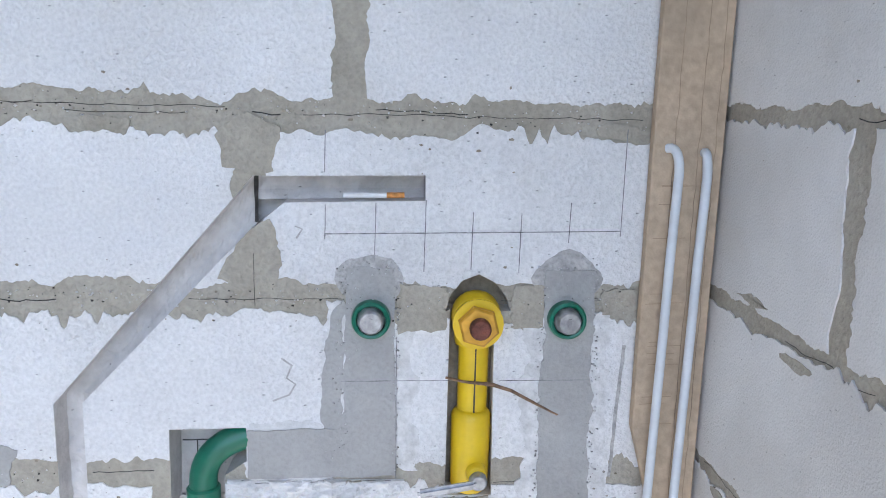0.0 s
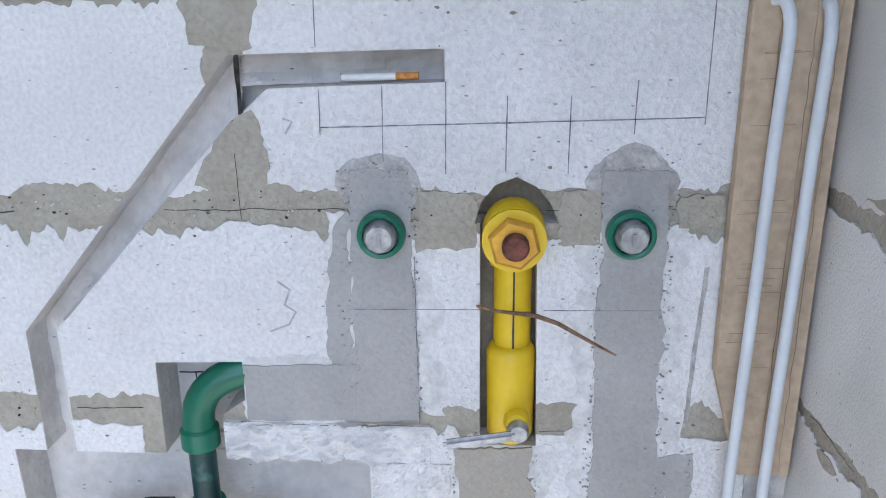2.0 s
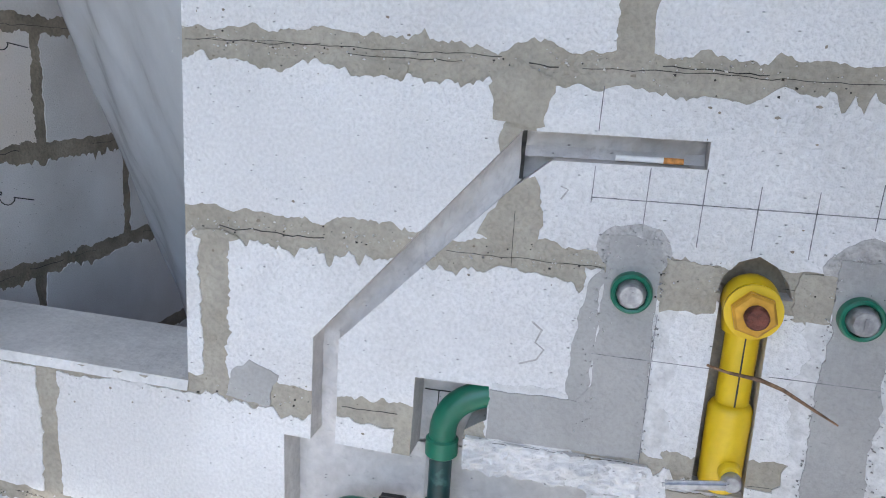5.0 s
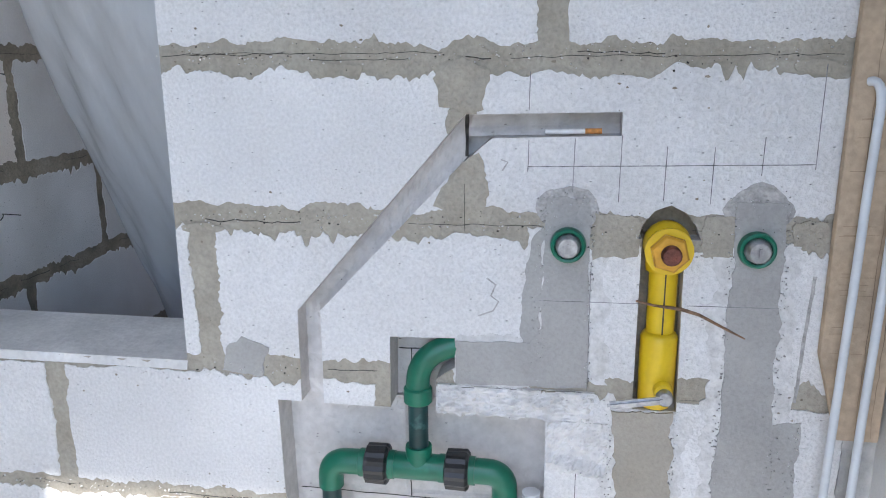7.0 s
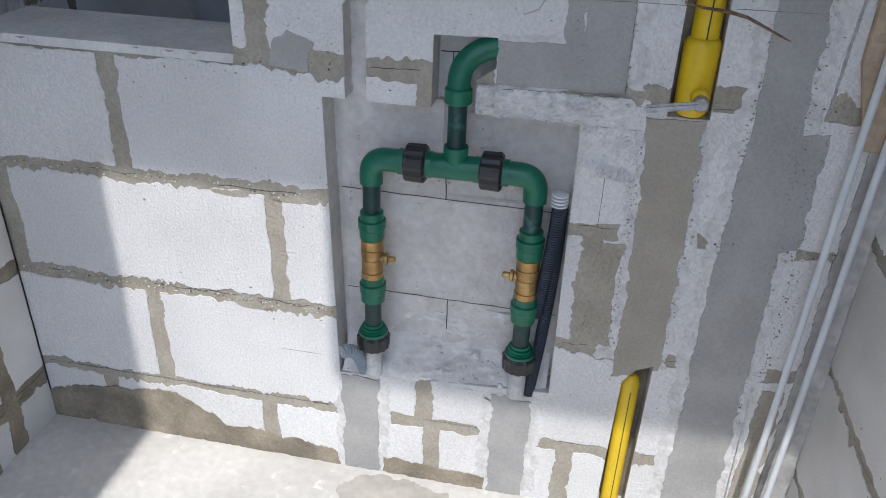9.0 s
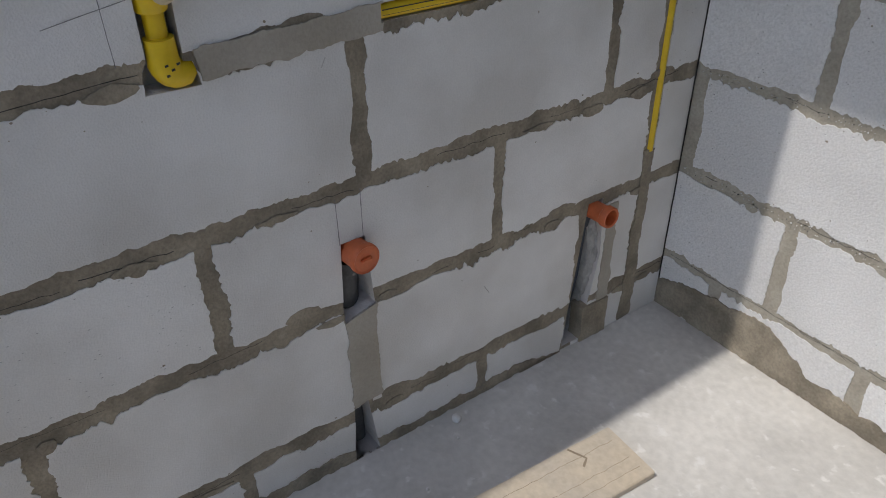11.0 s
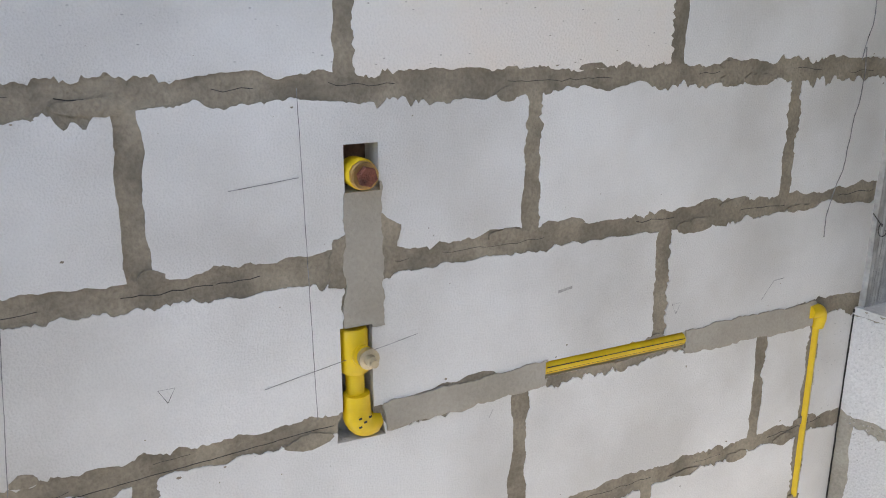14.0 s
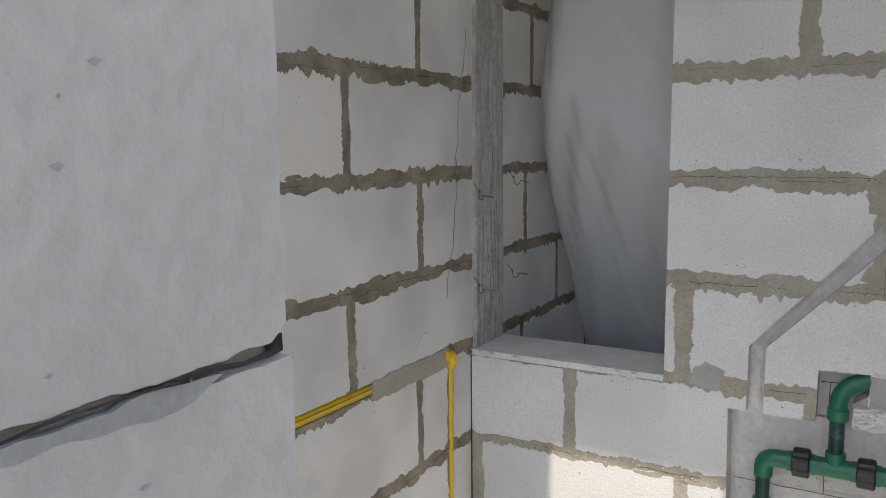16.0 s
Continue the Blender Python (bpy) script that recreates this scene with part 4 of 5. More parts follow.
def drop(u, turn):
    part("pipe", lathe(bmesh.new(), pA(u, 0.335), Z, [(0, R), (0.43, R)]), DKGREEN, manifold, "dark green pipe", smooth=True)
    for z in (0.640, 0.500):
        s = bmesh.new()
        lathe(s, pA(u, z), Z, [(0, 0.0205), (0.002, 0.0235), (0.022, 0.024), (0.024, 0.0262), (0.040, 0.0262), (0.042, 0.022), (0.056, 0.022), (0.058, 0.018)])
        part("socket", s, GREEN, manifold, smooth=True)
    v = bmesh.new()
    lathe(v, pA(u, 0.552), Z, [(0, 0.019), (0.002, 0.0215), (0.016, 0.0215), (0.017, 0.0195), (0.022, 0.0195), (0.023, 0.0208), (0.044, 0.0208), (0.045, 0.0195), (0.050, 0.0195), (0.051, 0.0218), (0.066, 0.0218), (0.067, 0.0203), (0.070, 0.0203), (0.071, 0.0218), (0.087, 0.0218), (0.09, 0.018)], 24)
    valve = part("valve_body", v, BRASS, manifold, "brass valve body", smooth=True)
    st = bmesh.new()
    lathe(st, pA(u, 0.598), Vector((turn, 0, 0)), [(0, 0.009), (0.024, 0.009), (0.026, 0.012), (0.031, 0.012), (0.033, 0.006), (0.044, 0.006), (0.046, 0.004)], 12)
    part("valve_stem", st, BRASS, valve, smooth=True)
    n = bmesh.new()
    lathe(n, pA(u, 0.386), Z, [(0, 0.026), (0.004, 0.033), (0.030, 0.034), (0.036, 0.030)], 28, 0.07)
    nut_ob = part("union_nut", n, BLACK, manifold, "ribbed black union nut")
    c = bmesh.new()
    lathe(c, pA(u, 0.422), Z, [(0, 0.029), (0.006, 0.029), (0.007, 0.025), (0.011, 0.026), (0.012, 0.0225), (0.017, 0.0235), (0.018, 0.019), (0.024, 0.019)])
    part("collar", c, GREEN, nut_ob, smooth=True)
    part("tail", lathe(bmesh.new(), pA(u, 0.318), Z, [(0, 0.017), (0.069, 0.018)]), PALEPVC, manifold, "pale dusty pipe tail", smooth=True)


drop(UL, 1)
drop(UR, -1)


def hose(name, label, pts, r, mat):
    out, rs = [], []
    total = 0.0
    fine = []
    for a, b in zip(pts, pts[1:]):
        a, b = Vector(a), Vector(b)
        n = max(2, int((b - a).length / 0.0013))
        fine += [a.lerp(b, i / n) for i in range(n)]
    for i, p in enumerate(fine):
        out.append(p)
        rs.append(r * (1.0 if (i // 2) % 2 else 0.82))
    return tagged(part(name, sweep(bmesh.new(), out, rs, 14), mat), label, "conduit")


conduit = hose("corrugated_conduit", "dark slate corrugated conduit down the niche side", arc(pA(1.146, 0.758, 0.012), pA(1.140, 0.62, 0.0), pA(1.122, 0.51, -0.01), 10), 0.0125, HOSE)
hose("corrugated_conduit", "dark slate corrugated conduit end near the floor", arc(pA(1.150, 0.74, -0.03), pA(1.152, 0.55, -0.03), pA(1.125, 0.32, -0.005), 10), 0.012, HOSE)
hose("corrugated_conduit", "short grey corrugated conduit stub bent over", arc(pA(0.748, 0.392, 0.045), pA(0.775, 0.40, 0.02), pA(0.782, 0.325, 0.0), 10), 0.014, HOSE_GREY)


for k in range(4):
    part("end_ring", lathe(bmesh.new(), pA(1.1455, 0.757 + 0.0065 * k, 0.012), Z, [(0, 0.012), (0.0008, 0.0148), (0.0036, 0.0148), (0.0044, 0.012)], 18), PEX, conduit, "pale grey ribbed conduit end", smooth=True)


# ---- boiler outlets ----
def outlet(u, z):
    t = thing("water_outlet", "green plastic wall outlet with a zinc plug", "pipe fitting", "boiler water outlets")
    n = -Vector((0, 1, 0))
    f = bmesh.new()
    lathe(f, wallA(u, z, -0.02), n, [(0, 0.026), (0.030, 0.027), (0.036, 0.0258), (0.0375, 0.0235), (0.0365, 0.0205), (0.030, 0.0195)], 32)
    part("flange", f, GREEN, t, smooth=True)
    p = bmesh.new()
    lathe(p, wallA(u, z, 0.006), n, [(0, 0.0192), (0.009, 0.0192), (0.0105, 0.0178), (0.020, 0.0170), (0.0235, 0.0142)], 20, 0.04)
    plug = part("plug", p, ZINC, t, "ribbed zinc plug", smooth=True)
    b = bmesh.new()
    box(b, u - 0.002, -0.031, z - 0.007, u + 0.002, -0.0285, z + 0.007)
    part("slot_rib", b, ZINC, plug)


outlet(1.191, 1.196)
outlet(1.461, 1.198)

gas = thing("gas_outlet", "yellow gas pipe elbow with brass plug and lever valve", "gas pipe")
GU, GZ = 1.336, 1.196
N = Vector((0, -1, 0))
b = bmesh.new()
pts = [wallA(GU, 1.155, -0.022), wallA(GU, 1.18, -0.022)] + arc(wallA(GU, 1.188, -0.020), wallA(GU, 1.205, -0.018), wallA(GU, 1.20, 0.006), 6) + [wallA(GU, 1.198, 0.018)]
sweep(b, pts, [0.027, 0.030, 0.032] + [0.034] * (len(pts) - 3), 24)
part("elbow", b, YELLOW, gas, smooth=True)
for k, (d, r, m) in enumerate(((0.016, 0.0345, YELLOW), (0.021, 0.034, GREYPVC), (0.025, 0.0345, YELLOW))):
    part("ring", lathe(bmesh.new(), wallA(GU, GZ, d), N, [(0, r), (0.004, r)], 32), m, gas, smooth=True)
hx = part("hex_plug", lathe(bmesh.new(), wallA(GU, GZ - 0.001, 0.028), N, [(0, 0.0285), (0.011, 0.0285), (0.014, 0.025)], hexa=True), YBRASS, gas, "orange-yellow brass hexagon")
part("stud", lathe(bmesh.new(), wallA(GU + 0.001, GZ - 0.001, 0.04), N, [(0, 0.0145), (0.012, 0.0145), (0.015, 0.012)], 16), RUST, hx, "rusty square stud", smooth=True)
part("pipe", lathe(bmesh.new(), wallA(GU, 1.05, -0.022), Z, [(0, 0.0215), (0.12, 0.0215)]), YELLOW, gas, smooth=True)
b = bmesh.new()
line(b, wallA, [(GU + 0.001, 1.055), (GU + 0.001, 1.155)], 0.0025, 0.0002, 1)
part("stripe", b, PRINT, gas)
b = bmesh.new()
lathe(b, wallA(GU - 0.001, 0.932, -0.018), Z, [(0, 0.012), (0.003, 0.022), (0.012, 0.0275), (0.105, 0.0285), (0.118, 0.0285), (0.124, 0.025), (0.126, 0.0215)])
part("valve_socket", b, YELLOW, gas, smooth=True)
b = bmesh.new()
lathe(b, wallA(GU + 0.006, 0.972, 0.0), N, [(0, 0.015), (0.016, 0.015), (0.02, 0.012)], 20)
part("valve_neck", b, YELLOW, gas, smooth=True)
b = bmesh.new()
lathe(b, wallA(GU + 0.008, 0.966, 0.018), N, [(0, 0.0125), (0.012, 0.0125), (0.015, 0.010)], 20)
box(b, GU - 0.078, -0.040, 0.959, GU + 0.004, -0.030, 0.972, 0.004)
bmesh.ops.rotate(b, verts=[v for v in b.verts if v.co.x < GU - 0.003], cent=(GU + 0.008, -0.03, 0.962), matrix=Matrix.Rotation(radians(-9), 3, "Y"))
part("lever", b, ZINC, gas, "zinc-plated lever handle", smooth=True)
b = bmesh.new()
pts = [wallA(1.295, 1.112, 0.004), wallA(1.32, 1.107, 0.007), wallA(1.36, 1.104, 0.010), wallA(1.385, 1.101, 0.025), wallA(1.42, 1.088, 0.045), wallA(1.445, 1.078, 0.055)]
sweep(b, pts, [0.0018, 0.002, 0.003, 0.0026, 0.002, 0.0012], 8)
tagged(part("wire_tie", b, WIREM, smooth=True), "rusty twisted wire tied round the gas pipe", "wire")

g2 = thing("gas_riser", "yellow gas pipe rising in a wall slot from the floor", "gas pipe")
b = bmesh.new()
lathe(b, wallA(1.322, 0.03, -0.015), Z, [(0, 0.018), (0.35, 0.018), (0.365, 0.015), (0.372, 0.008)], 20)
part("pipe", b, YELLOW, g2, smooth=True)
b = bmesh.new()
line(b, wallA, [(1.324, 0.05), (1.324, 0.37)], 0.002, 0.0034, 1)
part("stripe", b, PRINT, g2)

# ---- board and tubes in the corner ----
outl = [(1.562, 2.4), (1.560, 1.045), (1.597, 0.912), (1.655, 0.912), (1.656, 2.4)]
bm = plate(wallA, outl, 0.0035, 0.020)
bmesh.ops.bevel(bm, geom=bm.edges[:], offset=0.0015, segments=1, affect="EDGES")
board = tagged(part("wooden_board", bm, WOOD), "weathered pine board standing in the wall corner", "board")
bm = bmesh.new()
for k in range(15):
    z = 1.05 + 0.37 * random.random()
    a = 1.564 + 0.012 * random.random()
    line(bm, wallA, [(a, z), (a + 0.02 + 0.03 * random.random(), z + 0.002 * random.random())], 0.0008, 0.0206, k)
for u in (1.588, 1.62, 1.642):
    line(bm, wallA, [(u, 0.92), (u + 0.004, 2.3)], 0.0012, 0.0206, u, 0.003)
part("wood_grain", bm, material("dark_wood_grain", (0.38, 0.28, 0.19), 0.8, vary=0.2, bump=0), board)
for u, b0, zt in ((1.592, 1.588, 1.437), (1.630, 1.630, 1.432)):
    b = bmesh.new()
    pts = arc(wallA(u - 0.012 if u < 1.6 else u, zt, 0.018), wallA(u, zt + 0.006, 0.032), wallA(u + 0.002, zt - 0.03, 0.031), 6)
    pts += [wallA(u - 0.0022 * k, zt - 0.03 - (zt - 0.075) / 12 * k, 0.031 + 0.0022 * k + 0.002 * math.sin(k)) for k in range(1, 13)]
    sweep(b, pts, 0.0063, 14)
    tagged(part("plastic_tube", b, PEX, smooth=True), "translucent white plastic heating tube running down the board", "tube", "heating tubes")

# ---- cigarette in the groove ----
cig = thing("cigarette", "white cigarette with an orange filter lying in the groove", "cigarette")
part("paper", lathe(bmesh.new(), wallA(1.152, 1.3632, -0.010), Vector((1, 0, 0.02)), [(0, 0.0038), (0.058, 0.0038)], 16), PAPER, cig, smooth=True)
part("filter", lathe(bmesh.new(), wallA(1.210, 1.3644, -0.010), Vector((1, 0, 0.02)), [(0, 0.0039), (0.024, 0.0039)], 16), CORK, cig, "orange cork-tipped filter", smooth=True)

# ---- gas line on wall B ----
gl = thing("gas_line", "yellow gas pipe run with tee and capped outlet", "gas pipe")
XP = Vector((1, 0, 0))


def pB(u, v, h=0.0):
    return wallB(u, v, h)


oo = part("outlet_socket", lathe(bmesh.new(), pB(-1.146, 1.360, -0.03), XP, [(0, 0.021), (0.034, 0.0225), (0.038, 0.020)], 24), YELLOW, gl, smooth=True)
part("ring", lathe(bmesh.new(), pB(-1.145, 1.359, 0.008), XP, [(0, 0.021), (0.004, 0.021), (0.005, 0.0192), (0.011, 0.0192)], 12), BRASS, oo, smooth=True)
part("plug", lathe(bmesh.new(), pB(-1.145, 1.359, 0.017), XP, [(0, 0.0150), (0.009, 0.0150), (0.011, 0.0125)], hexa=True), RUST, oo, "rusty brown hexagon plug")
b = bmesh.new()
lathe(b, pB(-1.160, 1.060, -0.012), Z, [(0, 0.020), (0.002, 0.0215), (0.066, 0.0215), (0.07, 0.019)], 24)
lathe(b, pB(-1.155, 1.092, -0.01), XP, [(0, 0.016), (0.025, 0.016)], 20)
te = part("tee", b, YELLOW, gl, smooth=True)
b = bmesh.new()
lathe(b, pB(-1.152, 1.092, 0.012), XP, [(0, 0.014), (0.010, 0.014), (0.011, 0.016), (0.018, 0.016), (0.019, 0.009), (0.030, 0.009), (0.031, 0.006), (0.038, 0.006)], 16)
part("nipple", b, material("pale_brass", (0.66, 0.58, 0.42), 0.35, 0.8, bump=0.1), te, "pale brass test nipple", smooth=True)
part("pipe", lathe(bmesh.new(), pB(-1.160, 1.0, -0.012), Z, [(0, 0.0145), (0.07, 0.0145)]), YELLOW, gl, smooth=True)
b = bmesh.new()
pts = [pB(-1.160, 1.025, -0.008), pB(-1.160, 0.995, -0.008)] + arc(pB(-1.160, 0.990, -0.008), pB(-1.158, 0.968, -0.006), pB(-1.136, 0.970, -0.010), 6) + [pB(-1.112, 0.974, -0.022)]
sweep(b, pts, [0.0205, 0.0215] + [0.0225 - 0.0006 * k for k in range(len(pts) - 3)] + [0.008], 20)
el = part("elbow", b, YELLOW, gl, smooth=True)
b = bmesh.new()
for k, (u, v) in enumerate(((-1.166, 0.992), (-1.158, 0.985), (-1.15, 0.992), (-1.166, 0.978))):
    line(b, pB, [(u, v), (u + 0.005, v + 0.001)], 0.004, 0.0152, k)
part("print", b, PRINT, el)
run = bmesh.new()
lathe(run, pB(-0.8195, 0.9925, -0.011), Vector((0, 1, -0.02)), [(0, 0.0125), (0.322, 0.0125)], 20)
rn = part("pipe", run, YELLOW, gl, smooth=True)
b = bmesh.new()
for dz, w in ((0.0045, 0.0024), (-0.004, 0.0009)):
    line(b, pB, [(-0.817, 0.9925 + dz), (-0.5, 0.986 + dz)], w, 0.0018, dz)
part("stripe", b, PRINT, rn)
b = bmesh.new()
pts = [pB(-0.150, 0.983, 0.002)] + arc(pB(-0.132, 0.983, 0.002), pB(-0.118, 0.983, 0.002), pB(-0.118, 0.965, 0.002), 6) + [pB(-0.118, 0.945, 0.0)]
sweep(b, pts, [0.0135] + [0.0155] * (len(pts) - 2) + [0.0135], 20)
part("elbow", b, YELLOW, gl, smooth=True)
part("drop_pipe", lathe(bmesh.new(), pB(-0.1175, 0.535, -0.006), Z, [(0, 0.010), (0.42, 0.010)], 16), YELLOW, gl, smooth=True)

# ---- drains on wall B ----
d1 = thing("drain_pipe", "grey drain riser with an orange push-fit cap", "drain pipe")
c = lathe(bmesh.new(), pB(-0.908, 0.572, -0.075), Vector((1, 0.10, 0.02)), [(0, 0.0275), (0.098, 0.0275), (0.10, 0.0300), (0.109, 0.0300), (0.112, 0.0275), (0.109, 0.024)], 32)
cp = part("cap", c, ORANGE, d1, "orange plastic cap", smooth=True)
b = bmesh.new()
box(b, 0.030, -0.908, 0.571, 0.0405, -0.886, 0.579, 0.002)
part("grip", b, ORANGE, cp)
c = bmesh.new()
sweep(c, [pB(-0.905, 0.43, -0.055), pB(-0.902, 0.50, -0.052), pB(-0.90, 0.54, -0.045)], 0.028, 20)
part("bend", c, GREYPVC, d1, "dusty grey plastic bend", smooth=True)
c = lathe(bmesh.new(), pB(-0.905, 0.04, -0.06), Z, [(0, 0.018), (0.17, 0.018)], 20)
part("riser", c, GREYPVC, d1, "dusty grey plastic riser", smooth=True)
d2 = thing("drain_pipe", "grey drain riser with an open orange socket, darkened for slot shade", "drain pipe")
# Riser takes the dark hose colour in place of the slot's shade.
c = bmesh.new()
sweep(c, [pB(-0.305, 0.04, -0.055), pB(-0.295, 0.15, -0.05), pB(-0.278, 0.28, -0.042), pB(-0.274, 0.40, -0.036), pB(-0.276, 0.43, -0.03)], [0.014, 0.014, 0.015, 0.018, 0.021], 20)
part("riser", c, HOSE, d2, "grey plastic riser darkened for slot shade", smooth=True)
c = lathe(bmesh.new(), pB(-0.282, 0.432, -0.045), Vector((1, 0.05, 0.03)), [(0, 0.022), (0.075, 0.022), (0.078, 0.0255), (0.092, 0.0255), (0.095, 0.0235), (0.094, 0.0195), (0.05, 0.0185)], 32)
sk = part("socket", c, ORANGE, d2, "orange plastic socket", smooth=True)
c = lathe(bmesh.new(), pB(-0.280, 0.4335, 0.006), Vector((1, 0.05, 0.03)), [(0, 0.0192), (0.002, 0.0192)], 24)
part("socket_floor", c, ORANGE_SHADE, sk)

part("rough_fill", rough_patch(wallB, -0.280, 0.155, -0.244, 0.400, lambda i, j: -0.010 - 0.02 * abs(j - 0.5) + 0.010 * noise.noise(Vector((i * 4, j * 9, 6.0))) + 0.005 * noise.noise(Vector((i * 14, j * 30, 2.0))), 26), COLUMN, wall_b, "lumpy grey cement round the drain")
part("rough_fill", rough_patch(wallB, -0.288, 0.041, -0.20, 0.15, lambda i, j: 0.006 + 0.003 * noise.noise(Vector((i * 5, j * 5, 2.0))) + 0.002 * noise.noise(Vector((i * 20, j * 20, 2.0))), 20), MORTAR, wall_b, "lump of beige mortar at the floor")

# ---- wires on the reveal ----
for k, (u, v) in enumerate(((0.0, 1.42), (0.23, 1.45), (0.0, 1.15), (0.22, 1.16))):
    b = bmesh.new()
    pts = [pB(u, v + 0.03, 0.012)]
    for i in range(14):
        a = i * 0.6
        pts.append(pB(u + 0.02 + 0.010 * math.cos(a) + 0.002 * i * (k % 2), v - 0.0012 * i + 0.010 * math.sin(a), 0.016 + 0.001 * i))
    pts.append(pts[-1] + Vector((0.02, 0.03, -0.008)))
    sweep(b, pts, 0.0011, 6)
    tagged(part("binding_wire", b, CRACK, smooth=True), "thin black binding wire curl sticking out of the wall", "wire", "binding wires")
for k, u in enumerate((-0.03, -0.075)):
    b = bmesh.new()
    pts = [pB(u + 0.02 * wob(i * 0.05, k + 2, 4) - 0.004 * i, 1.52 - 0.022 * i + (0.35 if k == 0 else 0.0), 0.004 + 0.001 * (i % 3)) for i in range(18)]
    sweep(b, pts, 0.0009, 6)
    tagged(part("hanging_thread", b, PENCIL, smooth=True), "thin grey thread hanging down the block wall", "thread", "hanging threads")

# ---- floor things ----
bm = bmesh.new()
box(bm, -0.074, -0.62, 0.0, 0.074, 0.62, 0.019, 0.002)
plank = tagged(part("wooden_plank", bm, PLANKWOOD), "dusty pale wooden plank lying on the floor", "plank")
plank.matrix_world = pose(0.295, -1.07, FLOOR + 0.0005, 0, 0, -4)
b = bmesh.new()
line(b, lambda u, v, h=0: Vector((u, v, h)), [(-0.07, 0.50), (-0.03, 0.52), (-0.015, 0.50)], 0.006, 0.0196, 1)
for u in (-0.045, 0.01, 0.04):
    line(b, lambda u, v, h=0: Vector((u, v, h)), [(u, -0.6), (u + 0.006, 0.6)], 0.0012, 0.0194, u, 0.004)
part("wood_grain", b, material("plank_grain", (0.36, 0.29, 0.21), 0.8, vary=0.2, bump=0), plank)
STEEL = material("dull_steel_rod", (0.16, 0.15, 0.14), 0.5, 0.7, vary=0.2, scale=50, bump=0.2)
b = bmesh.new()
sweep(b, [Vector((1.045, -0.165, FLOOR + 0.014)), Vector((1.085, -0.165, FLOOR + 0.005))] + arc((1.10, -0.155, FLOOR + 0.005), (1.115, -0.145, FLOOR + 0.005), (1.13, -0.125, FLOOR + 0.005), 4) + [Vector((1.215, -0.02, FLOOR + 0.006))], 0.0035, 8)
tagged(part("bent_wire", b, STEEL, smooth=True), "bent steel wire rod lying on the concrete", "wire")
for k in range(26):
    u, v, r = (0.035, -0.70, 0.011) if k == 0 else (0.05 + 1.2 * random.random(), -0.03 - 1.1 * random.random(), 0.0015 + 0.003 * random.random())
    b = bmesh.new()
    bmesh.ops.create_icosphere(b, subdivisions=2 if k == 0 else 1, radius=r)
    for vv in b.verts:
        vv.co *= 1 + 0.35 * noise.noise(vv.co * 60 / (r * 100) + Vector((k, 0, 0)))
        vv.co += Vector((u, v, FLOOR + r * 0.75))
    tagged(part("mortar_crumb", b, AAC_ROUGH), "white crumb of broken block on the floor", "rubble", "crumbs on the floor")
bm = sheet(floorF, blob([(0.87 + 0.13 * math.cos(a), -0.075 + 0.062 * math.sin(a)) for a in [2 * math.pi * i / 24 for i in range(24)]], 5, 0.015), [], 0.0012, 0.001)
part("damp_stain", bm, STAIN, floor_ob, "brown damp stain")

# ---- crumbs on the niche ledge, grit along the filler edges ----
rnd = random.Random(31)
for k in range(22):
    u, j, r = rnd.uniform(0.90, 1.07), rnd.uniform(0.08, 0.36), rnd.uniform(0.003, 0.009)
    b = bmesh.new()
    bmesh.ops.create_icosphere(b, subdivisions=1, radius=r)
    for vv in b.verts:
        vv.co *= 1 + 0.5 * noise.noise(vv.co * 0.9 / r + Vector((k * 3.1, 0, 0)))
        vv.co.z *= 0.75
        vv.co += wallA(u, 0.312 + 0.185 * j + r * 0.3, -0.060 + 0.062 * (1 - 2.2 * j) + 0.004)
    tagged(part("mortar_crumb", b, AAC_ROUGH), "white crumb of broken block on the niche ledge", "rubble", "crumbs on the ledge")


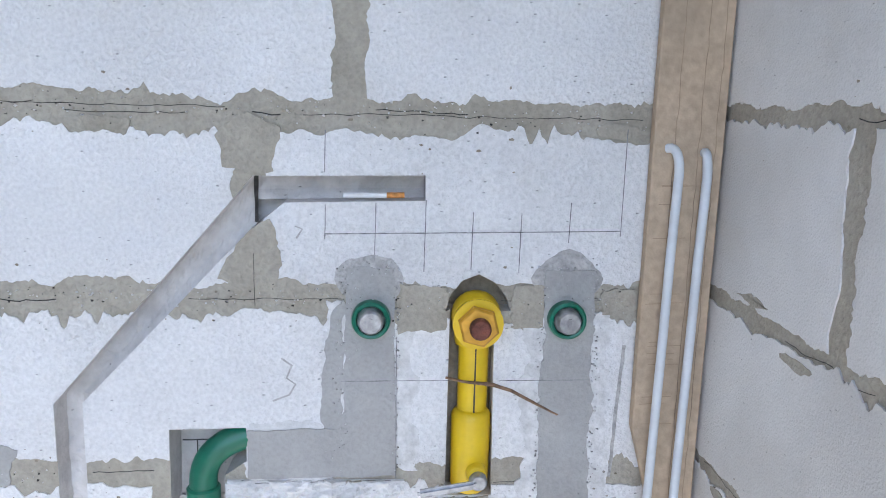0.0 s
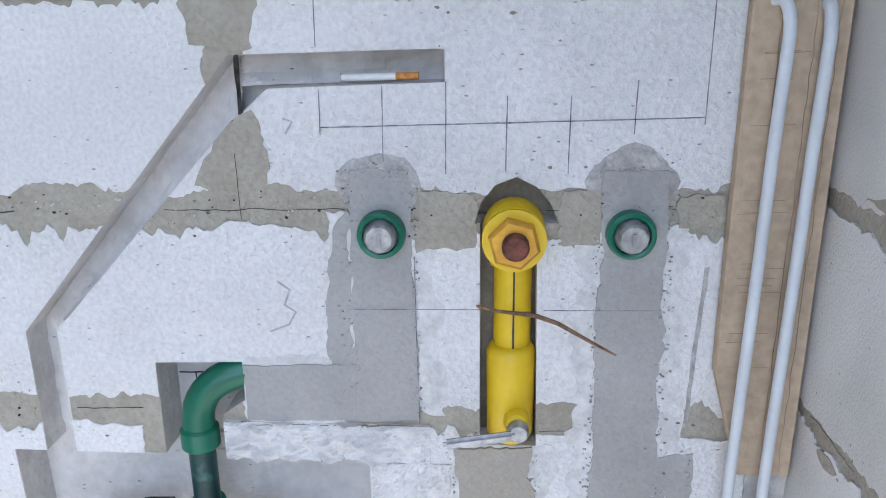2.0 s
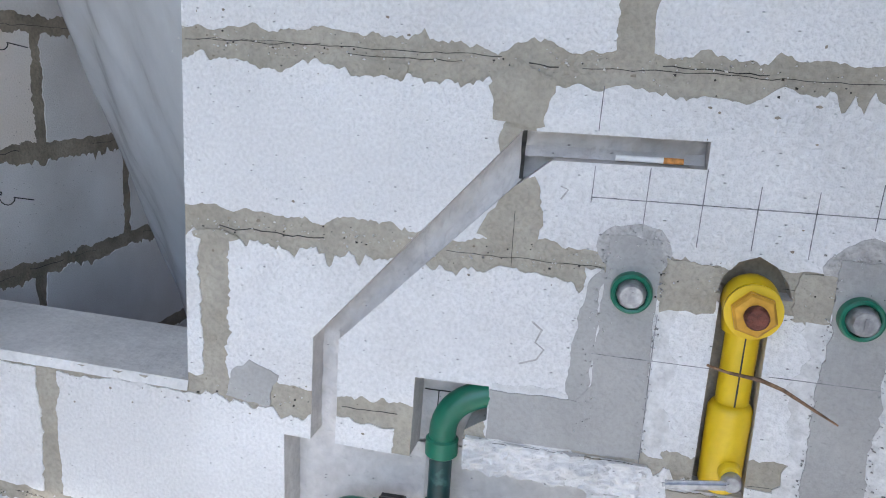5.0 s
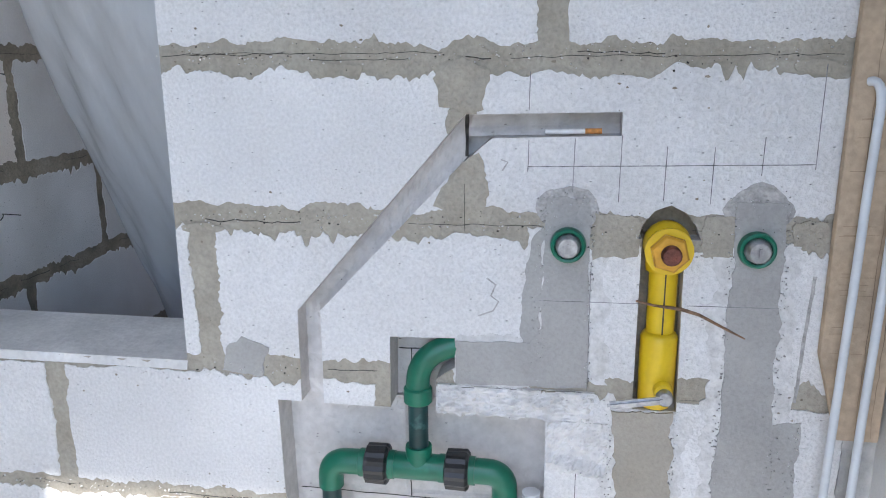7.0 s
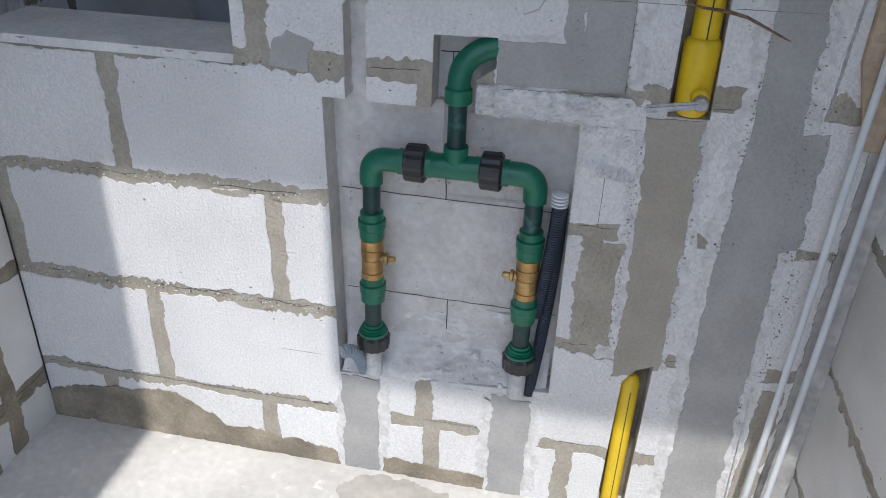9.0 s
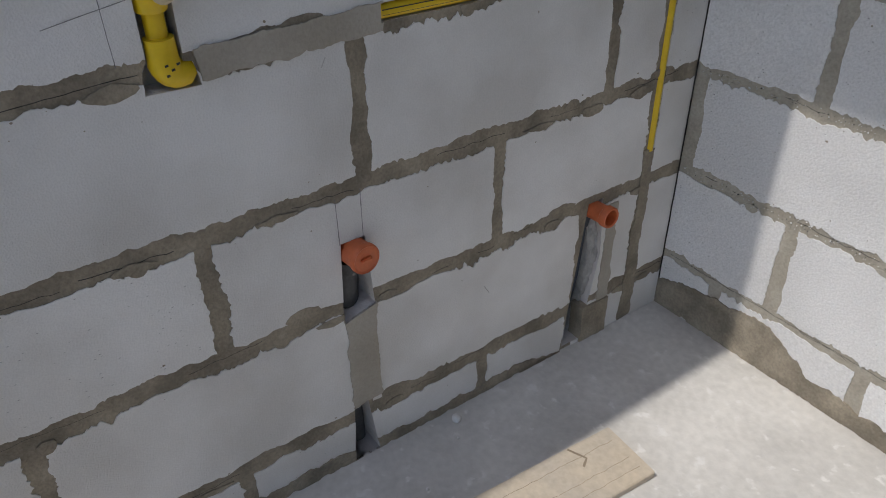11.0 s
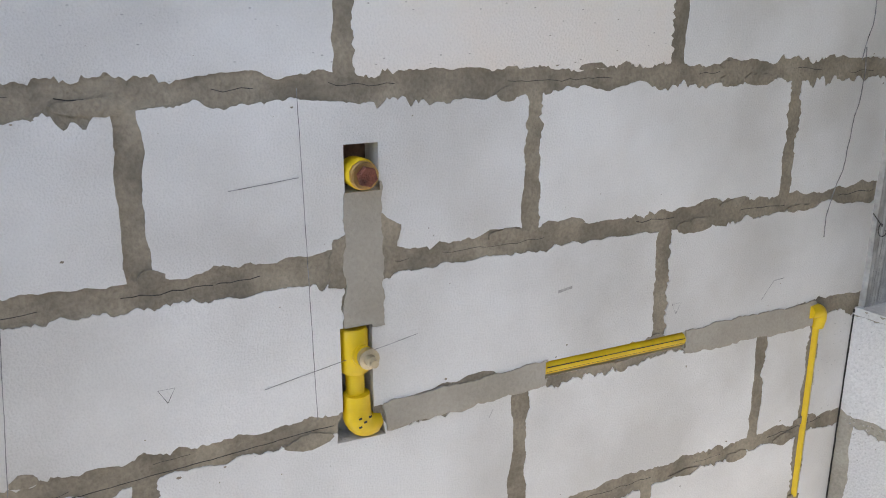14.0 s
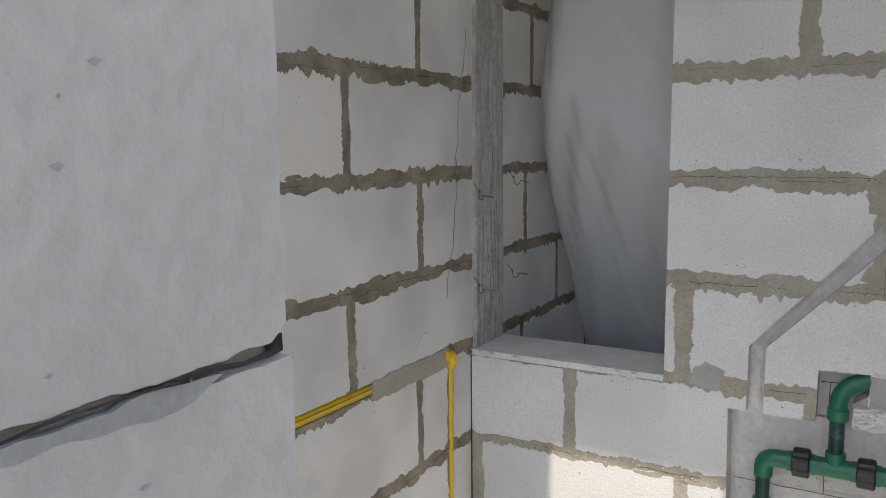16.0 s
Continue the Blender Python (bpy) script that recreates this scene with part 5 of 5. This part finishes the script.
def grit(wall, place, runs, per_metre, seed, mat, name):
    """Tiny lumps strewn along the edges of the filler, too small to pick apart."""
    rng = random.Random(seed)
    bm = bmesh.new()
    for (u0, v0), (u1, v1), spread in runs:
        for k in range(int(per_metre * math.hypot(u1 - u0, v1 - v0))):
            q = rng.random()
            u, v = u0 + (u1 - u0) * q + rng.gauss(0, spread), v0 + (v1 - v0) * q + rng.gauss(0, spread * 0.6)
            if any(inside((u, v), ccw(c)) for c in cut_a):
                continue
            r = 0.0006 + 0.0016 * rng.random() ** 2
            a = rng.random() * 6.28
            low = [bm.verts.new(place(u + r * rng.uniform(0.7, 1.5) * math.cos(a + 1.57 * i), v + r * rng.uniform(0.6, 1.2) * math.sin(a + 1.57 * i), 0.0004)) for i in range(4)]
            tip = bm.verts.new(place(u + r * 0.2, v + r * 0.2, 0.0030 + r * 1.1))
            for i in range(4):
                bm.faces.new((low[i], low[(i + 1) % 4], tip))
    bmesh.ops.recalc_face_normals(bm, faces=bm.faces)
    part(name, bm, mat, wall, "crumbly grit along the filler edges")["kind"] = "stuff"


EDGES = [((1.428, 0.30), (1.430, 1.25), 0.004), ((1.527, 0.30), (1.500, 1.25), 0.005), ((1.150, 0.97), (1.152, 1.25), 0.007), ((1.228, 0.97), (1.224, 1.25), 0.003),
         ((1.555, 0.45), (1.545, 0.92), 0.006), ((1.268, 0.45), (1.265, 0.92), 0.004), ((1.366, 0.45), (1.364, 0.92), 0.004), ((1.15, 1.262), (1.23, 1.264), 0.010), ((1.42, 1.264), (1.505, 1.266), 0.010)]
grit(wall_a, wallA, EDGES, 220, 5, PLASTER, "filler_grit")
grit(wall_a, wallA, EDGES, 130, 6, AAC_ROUGH, "filler_grit")
JOINTS = [((0.57, 1.222), (1.55, 1.222), 0.016), ((0.57, 1.471), (1.55, 1.471), 0.018), ((0.57, 0.963), (0.75, 0.963), 0.014), ((0.02, 0.713), (0.71, 0.713), 0.012), ((0.02, 0.458), (0.71, 0.458), 0.012), ((1.38, 0.713), (1.64, 0.713), 0.012)]
grit(wall_a, wallA, JOINTS, 150, 7, AAC_ROUGH, "joint_grit")
grit(wall_a, wallA, JOINTS, 60, 8, CRACK, "joint_grit")
